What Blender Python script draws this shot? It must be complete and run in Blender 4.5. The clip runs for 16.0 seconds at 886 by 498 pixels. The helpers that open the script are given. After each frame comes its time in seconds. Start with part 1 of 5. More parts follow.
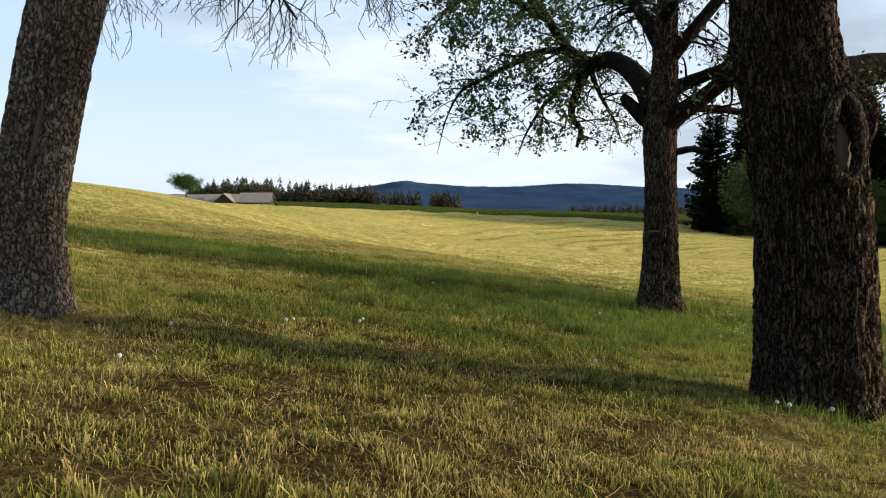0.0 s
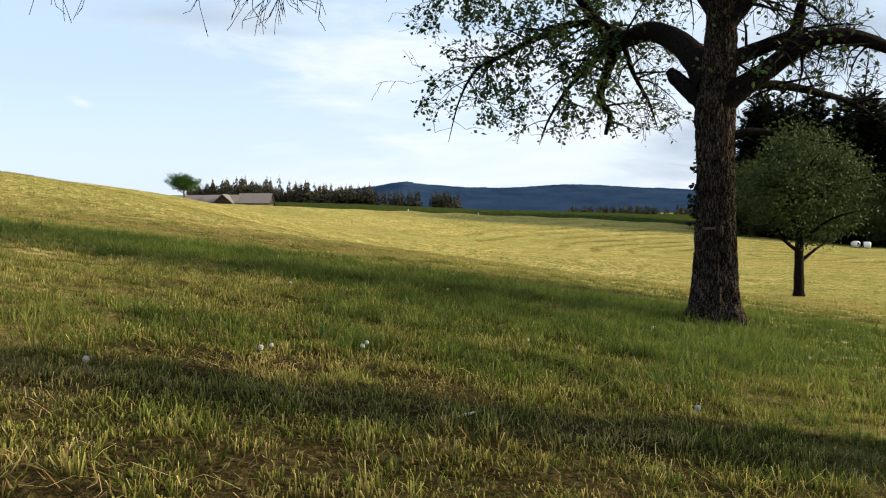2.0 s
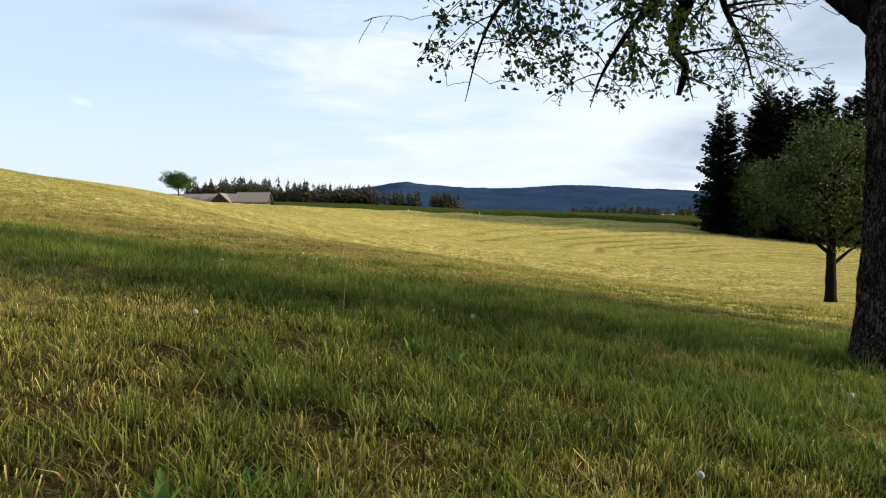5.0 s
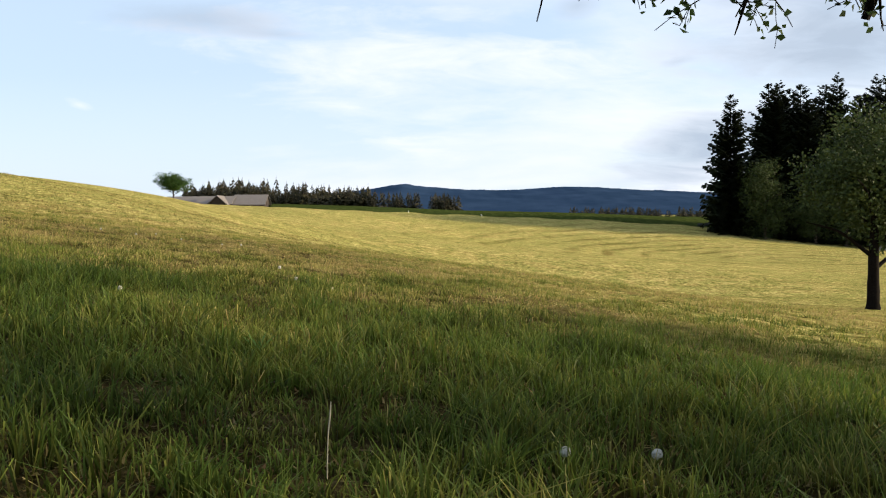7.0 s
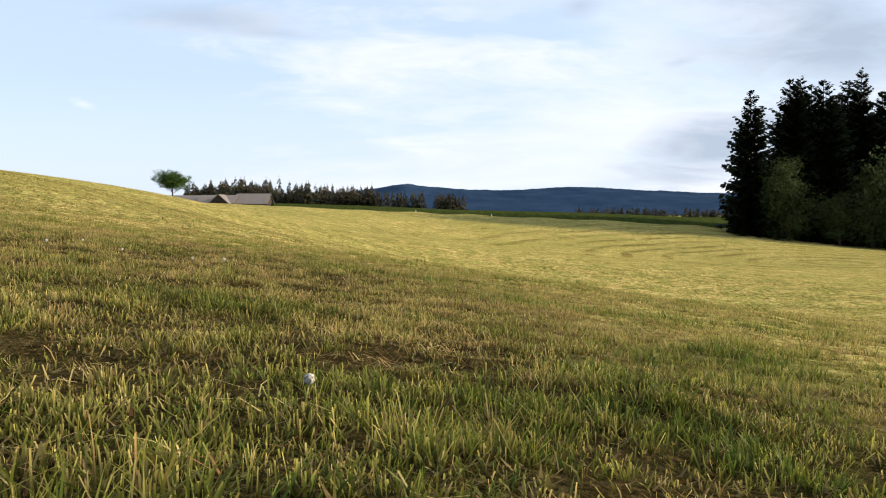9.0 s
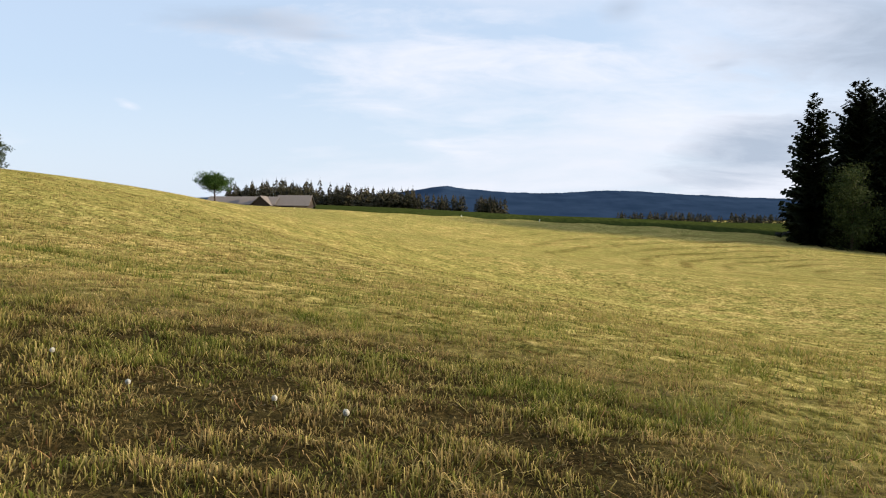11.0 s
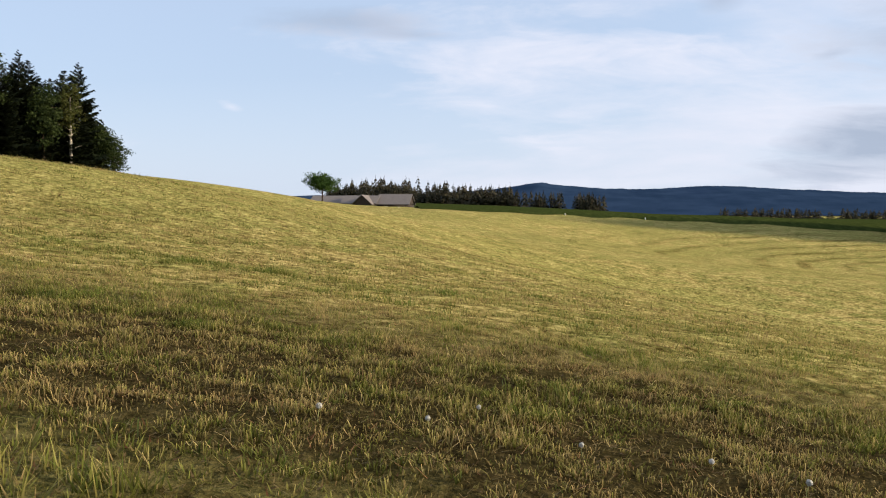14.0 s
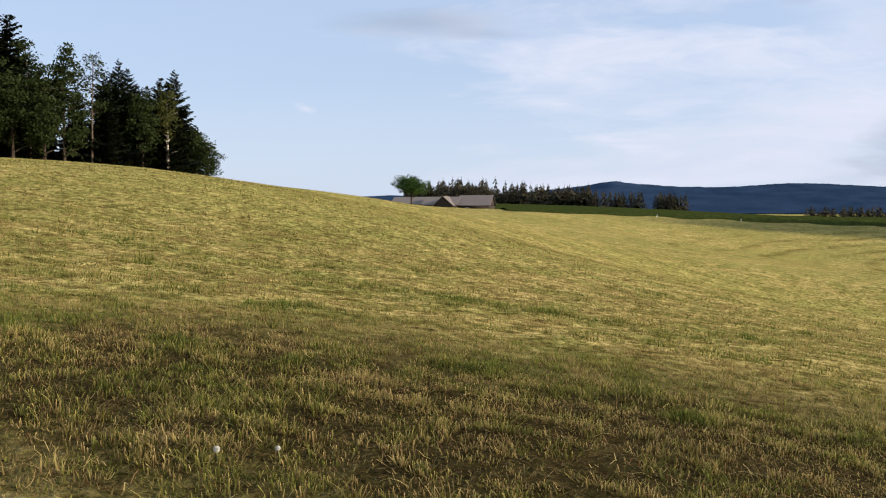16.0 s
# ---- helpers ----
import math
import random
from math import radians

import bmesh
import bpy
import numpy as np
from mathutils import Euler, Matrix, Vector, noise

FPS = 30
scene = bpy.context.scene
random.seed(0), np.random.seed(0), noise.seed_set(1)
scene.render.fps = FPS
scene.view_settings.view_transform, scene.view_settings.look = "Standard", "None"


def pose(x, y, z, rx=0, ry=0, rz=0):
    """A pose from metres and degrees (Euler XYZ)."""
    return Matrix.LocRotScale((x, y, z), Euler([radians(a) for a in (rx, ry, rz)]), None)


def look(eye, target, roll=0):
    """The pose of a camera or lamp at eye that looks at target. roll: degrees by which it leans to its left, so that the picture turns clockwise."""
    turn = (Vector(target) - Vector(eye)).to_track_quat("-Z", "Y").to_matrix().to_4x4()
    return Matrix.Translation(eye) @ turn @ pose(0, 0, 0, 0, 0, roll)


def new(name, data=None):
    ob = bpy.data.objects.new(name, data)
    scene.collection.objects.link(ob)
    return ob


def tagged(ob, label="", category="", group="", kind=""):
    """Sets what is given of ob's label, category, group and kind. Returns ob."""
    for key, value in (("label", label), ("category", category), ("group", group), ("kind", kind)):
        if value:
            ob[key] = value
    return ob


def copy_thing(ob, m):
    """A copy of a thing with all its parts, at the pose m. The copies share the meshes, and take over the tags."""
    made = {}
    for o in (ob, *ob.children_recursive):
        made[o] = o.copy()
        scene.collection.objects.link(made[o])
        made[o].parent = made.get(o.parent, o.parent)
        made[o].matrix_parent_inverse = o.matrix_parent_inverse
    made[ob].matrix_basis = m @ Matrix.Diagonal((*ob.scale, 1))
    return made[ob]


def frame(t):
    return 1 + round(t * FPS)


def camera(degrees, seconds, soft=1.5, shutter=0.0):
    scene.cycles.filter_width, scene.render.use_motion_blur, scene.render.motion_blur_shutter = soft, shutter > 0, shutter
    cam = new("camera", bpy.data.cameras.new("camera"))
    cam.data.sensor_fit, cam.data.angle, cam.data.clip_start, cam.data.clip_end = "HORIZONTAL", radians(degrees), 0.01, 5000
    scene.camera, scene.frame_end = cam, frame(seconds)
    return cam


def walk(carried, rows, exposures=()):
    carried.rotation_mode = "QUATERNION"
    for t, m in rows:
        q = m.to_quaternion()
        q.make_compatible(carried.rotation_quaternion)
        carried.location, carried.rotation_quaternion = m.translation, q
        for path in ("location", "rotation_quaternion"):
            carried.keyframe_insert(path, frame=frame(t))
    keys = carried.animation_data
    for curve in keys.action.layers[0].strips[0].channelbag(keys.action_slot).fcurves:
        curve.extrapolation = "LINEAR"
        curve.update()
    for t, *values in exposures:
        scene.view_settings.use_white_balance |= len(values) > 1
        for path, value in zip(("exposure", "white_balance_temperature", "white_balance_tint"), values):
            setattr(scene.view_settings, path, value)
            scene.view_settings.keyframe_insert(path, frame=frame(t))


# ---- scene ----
cam = camera(54.0, 16.0, soft=1.15)
# seconds, place in metres, yaw to the left, pitch, roll in degrees
PATH = [
    (0, -0.477, -0.004, 2.113, 0.03, -2.58, -0.17),
    (0.5, -0.513, 0.365, 2.095, 0.03, -2.56, -0.17),
    (1, -0.572, 0.809, 2.074, 0.01, -2.54, -0.24),
    (1.5, -0.620, 1.235, 2.052, 0.02, -2.51, -0.26),
    (2, -0.664, 1.745, 2.031, 0.01, -2.52, -0.21),
    (2.5, -0.698, 2.267, 2.011, -0.00, -2.50, -0.21),
    (3, -0.724, 2.878, 1.989, -0.01, -2.51, -0.21),
    (3.5, -0.748, 3.489, 1.964, -0.01, -2.50, -0.11),
    (4, -0.763, 4.198, 1.934, -0.01, -2.50, -0.05),
    (4.2, -0.767, 4.478, 1.923, -0.01, -2.50, -0.02),
    (6.3, -1.008, 7.254, 1.840, -0.04, -2.46, -0.03),
    (6.5, -1.047, 7.722, 1.835, -0.06, -2.44, -0.05),
    (7, -1.198, 9.027, 1.816, -0.07, -2.36, -0.20),
    (7.5, -1.404, 10.355, 1.781, -0.07, -2.33, -0.19),
    (8, -1.681, 11.883, 1.761, -0.12, -2.35, 0.16),
    (8.5, -1.970, 13.315, 1.744, -0.11, -2.34, 0.22),
    (8.7, -2.100, 13.876, 1.739, -0.06, -2.36, 0.08),
    (10.8, -3.790, 19.120, 2.115, 1.67, -2.24, 0.54),
    (11, -3.815, 19.196, 2.161, 2.58, -2.22, 0.51),
    (11.5, -3.811, 19.208, 2.263, 3.98, -2.26, 0.21),
    (12, -3.841, 19.167, 2.332, 5.63, -2.29, 0.11),
    (12.5, -3.995, 19.090, 2.401, 7.07, -2.34, -0.02),
    (13, -4.334, 19.003, 2.453, 7.99, -2.33, 0.04),
    (13.5, -4.786, 18.920, 2.488, 8.41, -2.42, 0.14),
    (14, -5.394, 18.855, 2.504, 8.79, -2.46, 0.24),
    (14.5, -6.053, 18.846, 2.600, 10.01, -2.49, 0.10),
    (15, -6.833, 18.865, 2.758, 10.65, -2.50, 0.05),
    (15.5, -7.592, 18.952, 2.819, 11.63, -2.46, 0.05),
    (16, -8.418, 19.084, 2.997, 13.52, -2.50, -0.03),
]


def eye_pose(x, y, z, yaw, pitch, roll):
    a, p = radians(yaw), radians(pitch)
    eye = Vector((x, y, z))
    return look(eye, eye + Vector((-math.sin(a) * math.cos(p), math.cos(a) * math.cos(p), math.sin(p))), roll)


walk(cam, [(t, eye_pose(*row)) for t, *row in PATH], exposures=[(0, 1.0, 6500, 10), (7, 1.0, 6500, 12), (8.5, 1.0, 6500, 13), (11, 0.85, 6500, 14), (14, 0.72, 6350, 16), (16, 0.66, 6250, 17)])

# ---- sky and sun ----
SUN_AZ, SUN_EL = radians(87.0), radians(19.0)


def make_world():
    world = bpy.data.worlds.new("sky")
    scene.world = world
    world.use_nodes = True
    nt = world.node_tree
    n, l = nt.nodes, nt.links
    n.clear()
    out = n.new("ShaderNodeOutputWorld")
    bg = n.new("ShaderNodeBackground")
    bg.inputs["Strength"].default_value = 0.088
    sky = n.new("ShaderNodeTexSky")
    sky.sky_type = "NISHITA"
    sky.sun_disc = False
    sky.sun_elevation, sky.sun_rotation = SUN_EL, SUN_AZ
    sky.air_density, sky.dust_density, sky.ozone_density = 1.0, 1.2, 1.5

    def math_node(op, a, b, c=None):
        m = n.new("ShaderNodeMath")
        m.operation = op
        for k, v in enumerate((a, b) if c is None else (a, b, c)):
            if isinstance(v, (int, float)):
                m.inputs[k].default_value = v
            else:
                l.new(v, m.inputs[k])
        return m.outputs[0]

    def blend(fac, a, b):
        m = n.new("ShaderNodeMix")
        m.data_type = "RGBA"
        for sock, v in ((m.inputs["Factor"], fac), (m.inputs[6], a), (m.inputs[7], b)):
            if isinstance(v, (int, float)):
                sock.default_value = v
            elif isinstance(v, tuple):
                sock.default_value = (*v, 1)
            else:
                l.new(v, sock)
        return m.outputs[2]

    tc = n.new("ShaderNodeTexCoord")
    sep = n.new("ShaderNodeSeparateXYZ")
    l.new(tc.outputs["Generated"], sep.inputs[0])
    # clouds: the direction laid onto a flat layer overhead
    up = math_node("ADD", math_node("MAXIMUM", sep.outputs["Z"], 0.0), 0.22)
    comb = n.new("ShaderNodeCombineXYZ")
    for i in range(3):
        l.new(up, comb.inputs[i])
    div = n.new("ShaderNodeVectorMath")
    div.operation = "DIVIDE"
    l.new(tc.outputs["Generated"], div.inputs[0])
    l.new(comb.outputs[0], div.inputs[1])
    mp = n.new("ShaderNodeMapping")
    mp.inputs["Location"].default_value = (7.3, 2.4, 0.0)
    mp.inputs["Scale"].default_value = (0.62, 0.9, 0.0)
    l.new(div.outputs[0], mp.inputs["Vector"])

    def cloud_noise(scale, detail, rough, dist=0.3):
        t = n.new("ShaderNodeTexNoise")
        t.inputs["Scale"].default_value, t.inputs["Detail"].default_value = scale, detail
        t.inputs["Roughness"].default_value, t.inputs["Distortion"].default_value = rough, dist
        l.new(mp.outputs[0], t.inputs["Vector"])
        return t.outputs["Fac"]

    big, mid, fine = cloud_noise(0.8, 9, 0.58), cloud_noise(2.2, 7, 0.6), cloud_noise(5.0, 6, 0.6, 0.8)
    # tangents of the direction: to the side and up, seen along +y
    ahead = math_node("MAXIMUM", sep.outputs["Y"], 0.05)
    u, v = math_node("DIVIDE", sep.outputs["X"], ahead), math_node("DIVIDE", sep.outputs["Z"], ahead)

    def bank(cx, cy, rx, ry, tilt=0.0, rag=1.0, sharp=1.6):
        """How deep a direction lies in a cloud bank, 0 to 1, with a ragged rim."""
        du = math_node("MULTIPLY", math_node("SUBTRACT", u, cx), 1 / rx)
        dv = math_node("MULTIPLY", math_node("SUBTRACT", math_node("MULTIPLY_ADD", u, -tilt, v), cy - tilt * cx), 1 / ry)
        r = math_node("SQRT", math_node("ADD", math_node("MULTIPLY", du, du), math_node("MULTIPLY", dv, dv)), 0.0)
        edge = math_node("MULTIPLY_ADD", math_node("SUBTRACT", mid, 0.5), 2.4 * rag, math_node("MULTIPLY", math_node("SUBTRACT", fine, 0.5), 1.4 * rag))
        m = math_node("MULTIPLY_ADD", math_node("SUBTRACT", math_node("ADD", edge, 1.0), r), sharp, 0.0)
        c = n.new("ShaderNodeClamp")
        l.new(m, c.inputs[0])
        return c.outputs[0]

    veil = blend(0.66, sky.outputs[0], (4.35, 5.45, 6.75))
    haze = n.new("ShaderNodeMapRange")
    haze.inputs["From Min"].default_value, haze.inputs["From Max"].default_value = 0.16, 0.0
    haze.inputs["To Max"].default_value = 0.55
    l.new(v, haze.inputs["Value"])
    col = blend(haze.outputs[0], veil, (5.2, 5.9, 6.6))
    # high thin cloud everywhere, thicker towards the right-hand side
    ramp = n.new("ShaderNodeValToRGB")
    ramp.color_ramp.elements[0].position, ramp.color_ramp.elements[1].position = 0.44, 0.62
    l.new(math_node("MULTIPLY_ADD", sep.outputs["X"], 0.20, big), ramp.inputs[0])
    col = blend(math_node("MULTIPLY", ramp.outputs[0], 0.75), col, (5.7, 5.95, 6.4))
    bright = (6.15, 6.3, 6.65)
    for cx, cy, rx, ry, tilt, rag, most in (
        (0.10, 0.150, 0.34, 0.080, -0.05, 1.4, 0.62), (-0.07, 0.190, 0.24, 0.045, -0.02, 1.4, 0.5), (0.20, 0.205, 0.10, 0.05, 0.0, 1.0, 0.4),
        (-0.02, 0.080, 0.11, 0.008, 0.0, 1.2, 0.6), (-0.413, 0.125, 0.022, 0.008, -0.3, 0.8, 0.8), (0.10, 0.035, 0.16, 0.010, 0.06, 1.2, 0.5),
    ):
        col = blend(math_node("MULTIPLY", bank(cx, cy, rx, ry, tilt, rag, 0.75), most), col, bright)
    grey = (2.85, 3.45, 4.2)
    for cx, cy, rx, ry, tilt, rag, most in (
        (-0.27, 0.222, 0.12, 0.020, -0.08, 0.8, 0.62), (-0.185, 0.204, 0.06, 0.008, -0.05, 0.8, 0.45), (0.155, 0.236, 0.035, 0.020, 0.2, 0.7, 0.6), (0.46, 0.200, 0.24, 0.090, -0.05, 0.8, 0.95),
        (0.31, 0.074, 0.12, 0.046, 0.10, 0.7, 0.9), (0.42, 0.10, 0.13, 0.045, 0.1, 0.8, 0.75), (0.27, 0.172, 0.02, 0.006, 0.2, 0.8, 0.35), (0.24, 0.04, 0.10, 0.012, 0.05, 0.8, 0.3),
    ):
        col = blend(math_node("MULTIPLY", bank(cx, cy, rx, ry, tilt, rag, 1.0), most), col, grey)
    l.new(col, bg.inputs["Color"])
    l.new(bg.outputs[0], out.inputs[0])


make_world()
sun = new("sun", bpy.data.lights.new("sun", "SUN"))
sun.data.energy, sun.data.angle, sun.data.color = 5.0, radians(7.0), (1.0, 0.83, 0.56)
sun.matrix_world = look((60 * math.sin(SUN_AZ), 60 * math.cos(SUN_AZ), 60 * math.tan(SUN_EL)), (0, 0, 0))

# ---- lie of the land ----
BUMPS = [
    (-100, 150, 60, 5.51), (-40, 130, 40, -3.05), (-60, 230, 50, -2.14), (0, 100, 40, 4.24), (25, 130, 35, -7.58), (60, 150, 40, 4.60),
    (0, 180, 25, 0.99), (40, 185, 30, 0.87), (0, 240, 60, -0.39), (-15, 40, 14, 0.54), (-3, 33, 8, 0.31), (-4, 24, 6, -0.11),
    (-2, 15, 6, 0.08), (-1, 6, 6, -0.16), (-10, 27, 7, -0.20), (0, 420, 120, 4.10), (-60, 330, 70, -1.27), (15, 50, 20, -1.23),
    (100, 40, 70, -5.02), (-100, 0, 80, 1.60), (100, 250, 80, 2.77), (80, 165, 25, -4.74), (-20, 75, 30, -4.28),
    # finer swells
    (-50, 168, 15, -0.87), (-68, 176, 20, 0.25), (-85, 160, 22, 0.48), (-100, 140, 25, 0.29), (-80, 125, 25, -1.02), (-95, 105, 25, 0.70),
    (-70, 95, 25, -0.02), (-40, 60, 22, 0.52), (0, 60, 18, 0.72), (-25, 100, 25, 0.79), (10, 105, 22, -0.11), (0, 45, 12, -0.07),
    (-20, 50, 14, 0.52), (-16, 8, 6, -0.03), (-16, 15, 6, 0.05), (-16, 22, 6, -0.02), (-16, 29, 6, -0.06), (-16, 36, 6, -0.06),
    (-10, 15, 6, 0.05), (-10, 22, 6, 0.14), (-10, 36, 6, -0.22), (-4, 8, 6, 0.19), (-4, 15, 6, -0.04), (-4, 22, 6, -0.16),
    (-4, 29, 6, 0.30), (-4, 36, 6, -0.16), (2, 8, 6, -0.21), (2, 15, 6, 0.13), (2, 22, 6, 0.06), (2, 29, 6, -0.04),
    (2, 36, 6, -0.34),
    # crest of the near slope
    (-48, 163, 13, 1.85), (-58, 172, 13, -1.03), (-18, 40, 9, -0.31), (-26, 48, 10, 1.73), (-34, 56, 11, -0.60), (-20, 55, 10, -0.84), (-28, 66, 12, 1.69), (-42, 66, 13, 0.24),
    (-38, 80, 14, 0.56), (-52, 82, 15, -0.12), (-45, 100, 16, 0.12), (-60, 105, 18, -0.05), (-65, 130, 18, -0.06), (-55, 140, 15, -1.44), (-75, 150, 20, 1.66), (-80, 175, 18, -3.18),
    (-62, 165, 14, 0.76), (-50, 150, 12, -0.49), (-22, 75, 11, 0.58), (-28, 95, 13, -0.85), (-36, 120, 14, -0.40), (-40, 165, 12, -1.39), (-20, 120, 14, 0.11), (-25, 150, 14, 1.10),
    (200, 670, 130, 6.50), (-2, 60, 8, -0.90), (9, 56, 8, -1.00),
]


def land(x, y):
    """Height of the ground; takes numbers or arrays."""
    x, y = np.asarray(x, float), np.asarray(y, float)
    z = 2.0969 - 0.0615 * 120 * np.tanh(x / 120) - 0.0119 * 300 * np.tanh(y / 300)
    for cx, cy, s, k in BUMPS:
        z = z + k * np.exp(-((x - cx) ** 2 + (y - cy) ** 2) / (2 * s * s))
    return z


def gz(x, y):
    return float(land(x, y))


def wave_noise(x, y, scale, seed):
    """Cheap smooth pseudo-noise in -1..1 for arrays."""
    r = np.random.RandomState(seed)
    out = 0
    for _ in range(7):
        a, k, p = r.uniform(0, 6.28), r.uniform(0.6, 1.7) / scale, r.uniform(0, 6.28)
        out = out + np.sin((x * math.cos(a) + y * math.sin(a)) * k * 6.28 + p)
    return out / 4.0


def lushness(x, y):
    """0: short dry stubble, 1: long green grass of the uncut strip along the trees."""
    far = 0.90 * np.exp(-(((y - 12.6 + 0.15 * x) / 1.8) ** 2)) + 0.12 * np.exp(-(((y - 16.5) / 2.2) ** 2))
    near = 0.80 * np.exp(-(((y - 8.8 - 0.1 * x) / 2.6) ** 2)) * (0.30 + 0.70 / (1 + np.exp(-(x + 1.6) / 0.6)))
    # thin lines of longer grass left between the mower's tracks
    bend = 0.25 * wave_noise(x, y, 3.0, 61)
    left = 0.5 * np.exp(-(((y - 30.6 + 0.10 * (x + 6) + bend) / 0.35) ** 2)) + 0.6 * np.exp(-(((y - 24.9 - 0.06 * (x + 9) + bend) / 0.3) ** 2)) / (1 + np.exp((x + 7.5) / 0.3))
    far = far + left * np.clip(0.6 + 0.8 * wave_noise(x, y, 1.3, 62), 0, 1)
    return np.clip(far + near + 0.12 + 0.26 * wave_noise(x, y, 2.6, 5) + 0.16 * wave_noise(x, y, 0.8, 6), 0, 1)


# ---- materials ----
def mat(name, rough=0.8, gloss=0.3):
    m = bpy.data.materials.new(name)
    m.use_nodes = True
    nt = m.node_tree
    bsdf = nt.nodes["Principled BSDF"]
    bsdf.inputs["Roughness"].default_value = rough
    bsdf.inputs["Specular IOR Level"].default_value = gloss
    return m, nt, bsdf


def noise_node(nt, scale, detail=4.0, vec=None, rough=0.5, dist=0.0):
    t = nt.nodes.new("ShaderNodeTexNoise")
    t.inputs["Scale"].default_value = scale
    t.inputs["Detail"].default_value = detail
    t.inputs["Roughness"].default_value = rough
    t.inputs["Distortion"].default_value = dist
    if vec is not None:
        nt.links.new(vec, t.inputs["Vector"])
    return t.outputs["Fac"]


def ramp_node(nt, fac, stops):
    r = nt.nodes.new("ShaderNodeValToRGB")
    e = r.color_ramp.elements
    while len(e) < len(stops):
        e.new(0.5)
    for el, (p, c) in zip(e, stops):
        el.position, el.color = p, (*c, 1)
    nt.links.new(fac, r.inputs[0])
    return r.outputs[0]


def mix_node(nt, fac, a, b, blend="MIX"):
    m = nt.nodes.new("ShaderNodeMix")
    m.data_type, m.blend_type = "RGBA", blend
    for sock, v in ((m.inputs["Factor"], fac), (m.inputs[6], a), (m.inputs[7], b)):
        if isinstance(v, (int, float)):
            sock.default_value = v
        elif isinstance(v, tuple):
            sock.default_value = (*v, 1)
        else:
            nt.links.new(v, sock)
    return m.outputs[2]


def bump_node(nt, bsdf, height, strength, distance):
    b = nt.nodes.new("ShaderNodeBump")
    b.inputs["Strength"].default_value = strength
    b.inputs["Distance"].default_value = distance
    nt.links.new(height, b.inputs["Height"])
    nt.links.new(b.outputs[0], bsdf.inputs["Normal"])


def position(nt):
    return nt.nodes.new("ShaderNodeNewGeometry").outputs["Position"]


def mapped(nt, vec, scale, rot=0.0):
    m = nt.nodes.new("ShaderNodeMapping")
    m.inputs["Scale"].default_value = scale
    m.inputs["Rotation"].default_value = (0, 0, rot)
    nt.links.new(vec, m.inputs["Vector"])
    return m.outputs[0]


def object_coords(nt):
    return nt.nodes.new("ShaderNodeTexCoord").outputs["Object"]


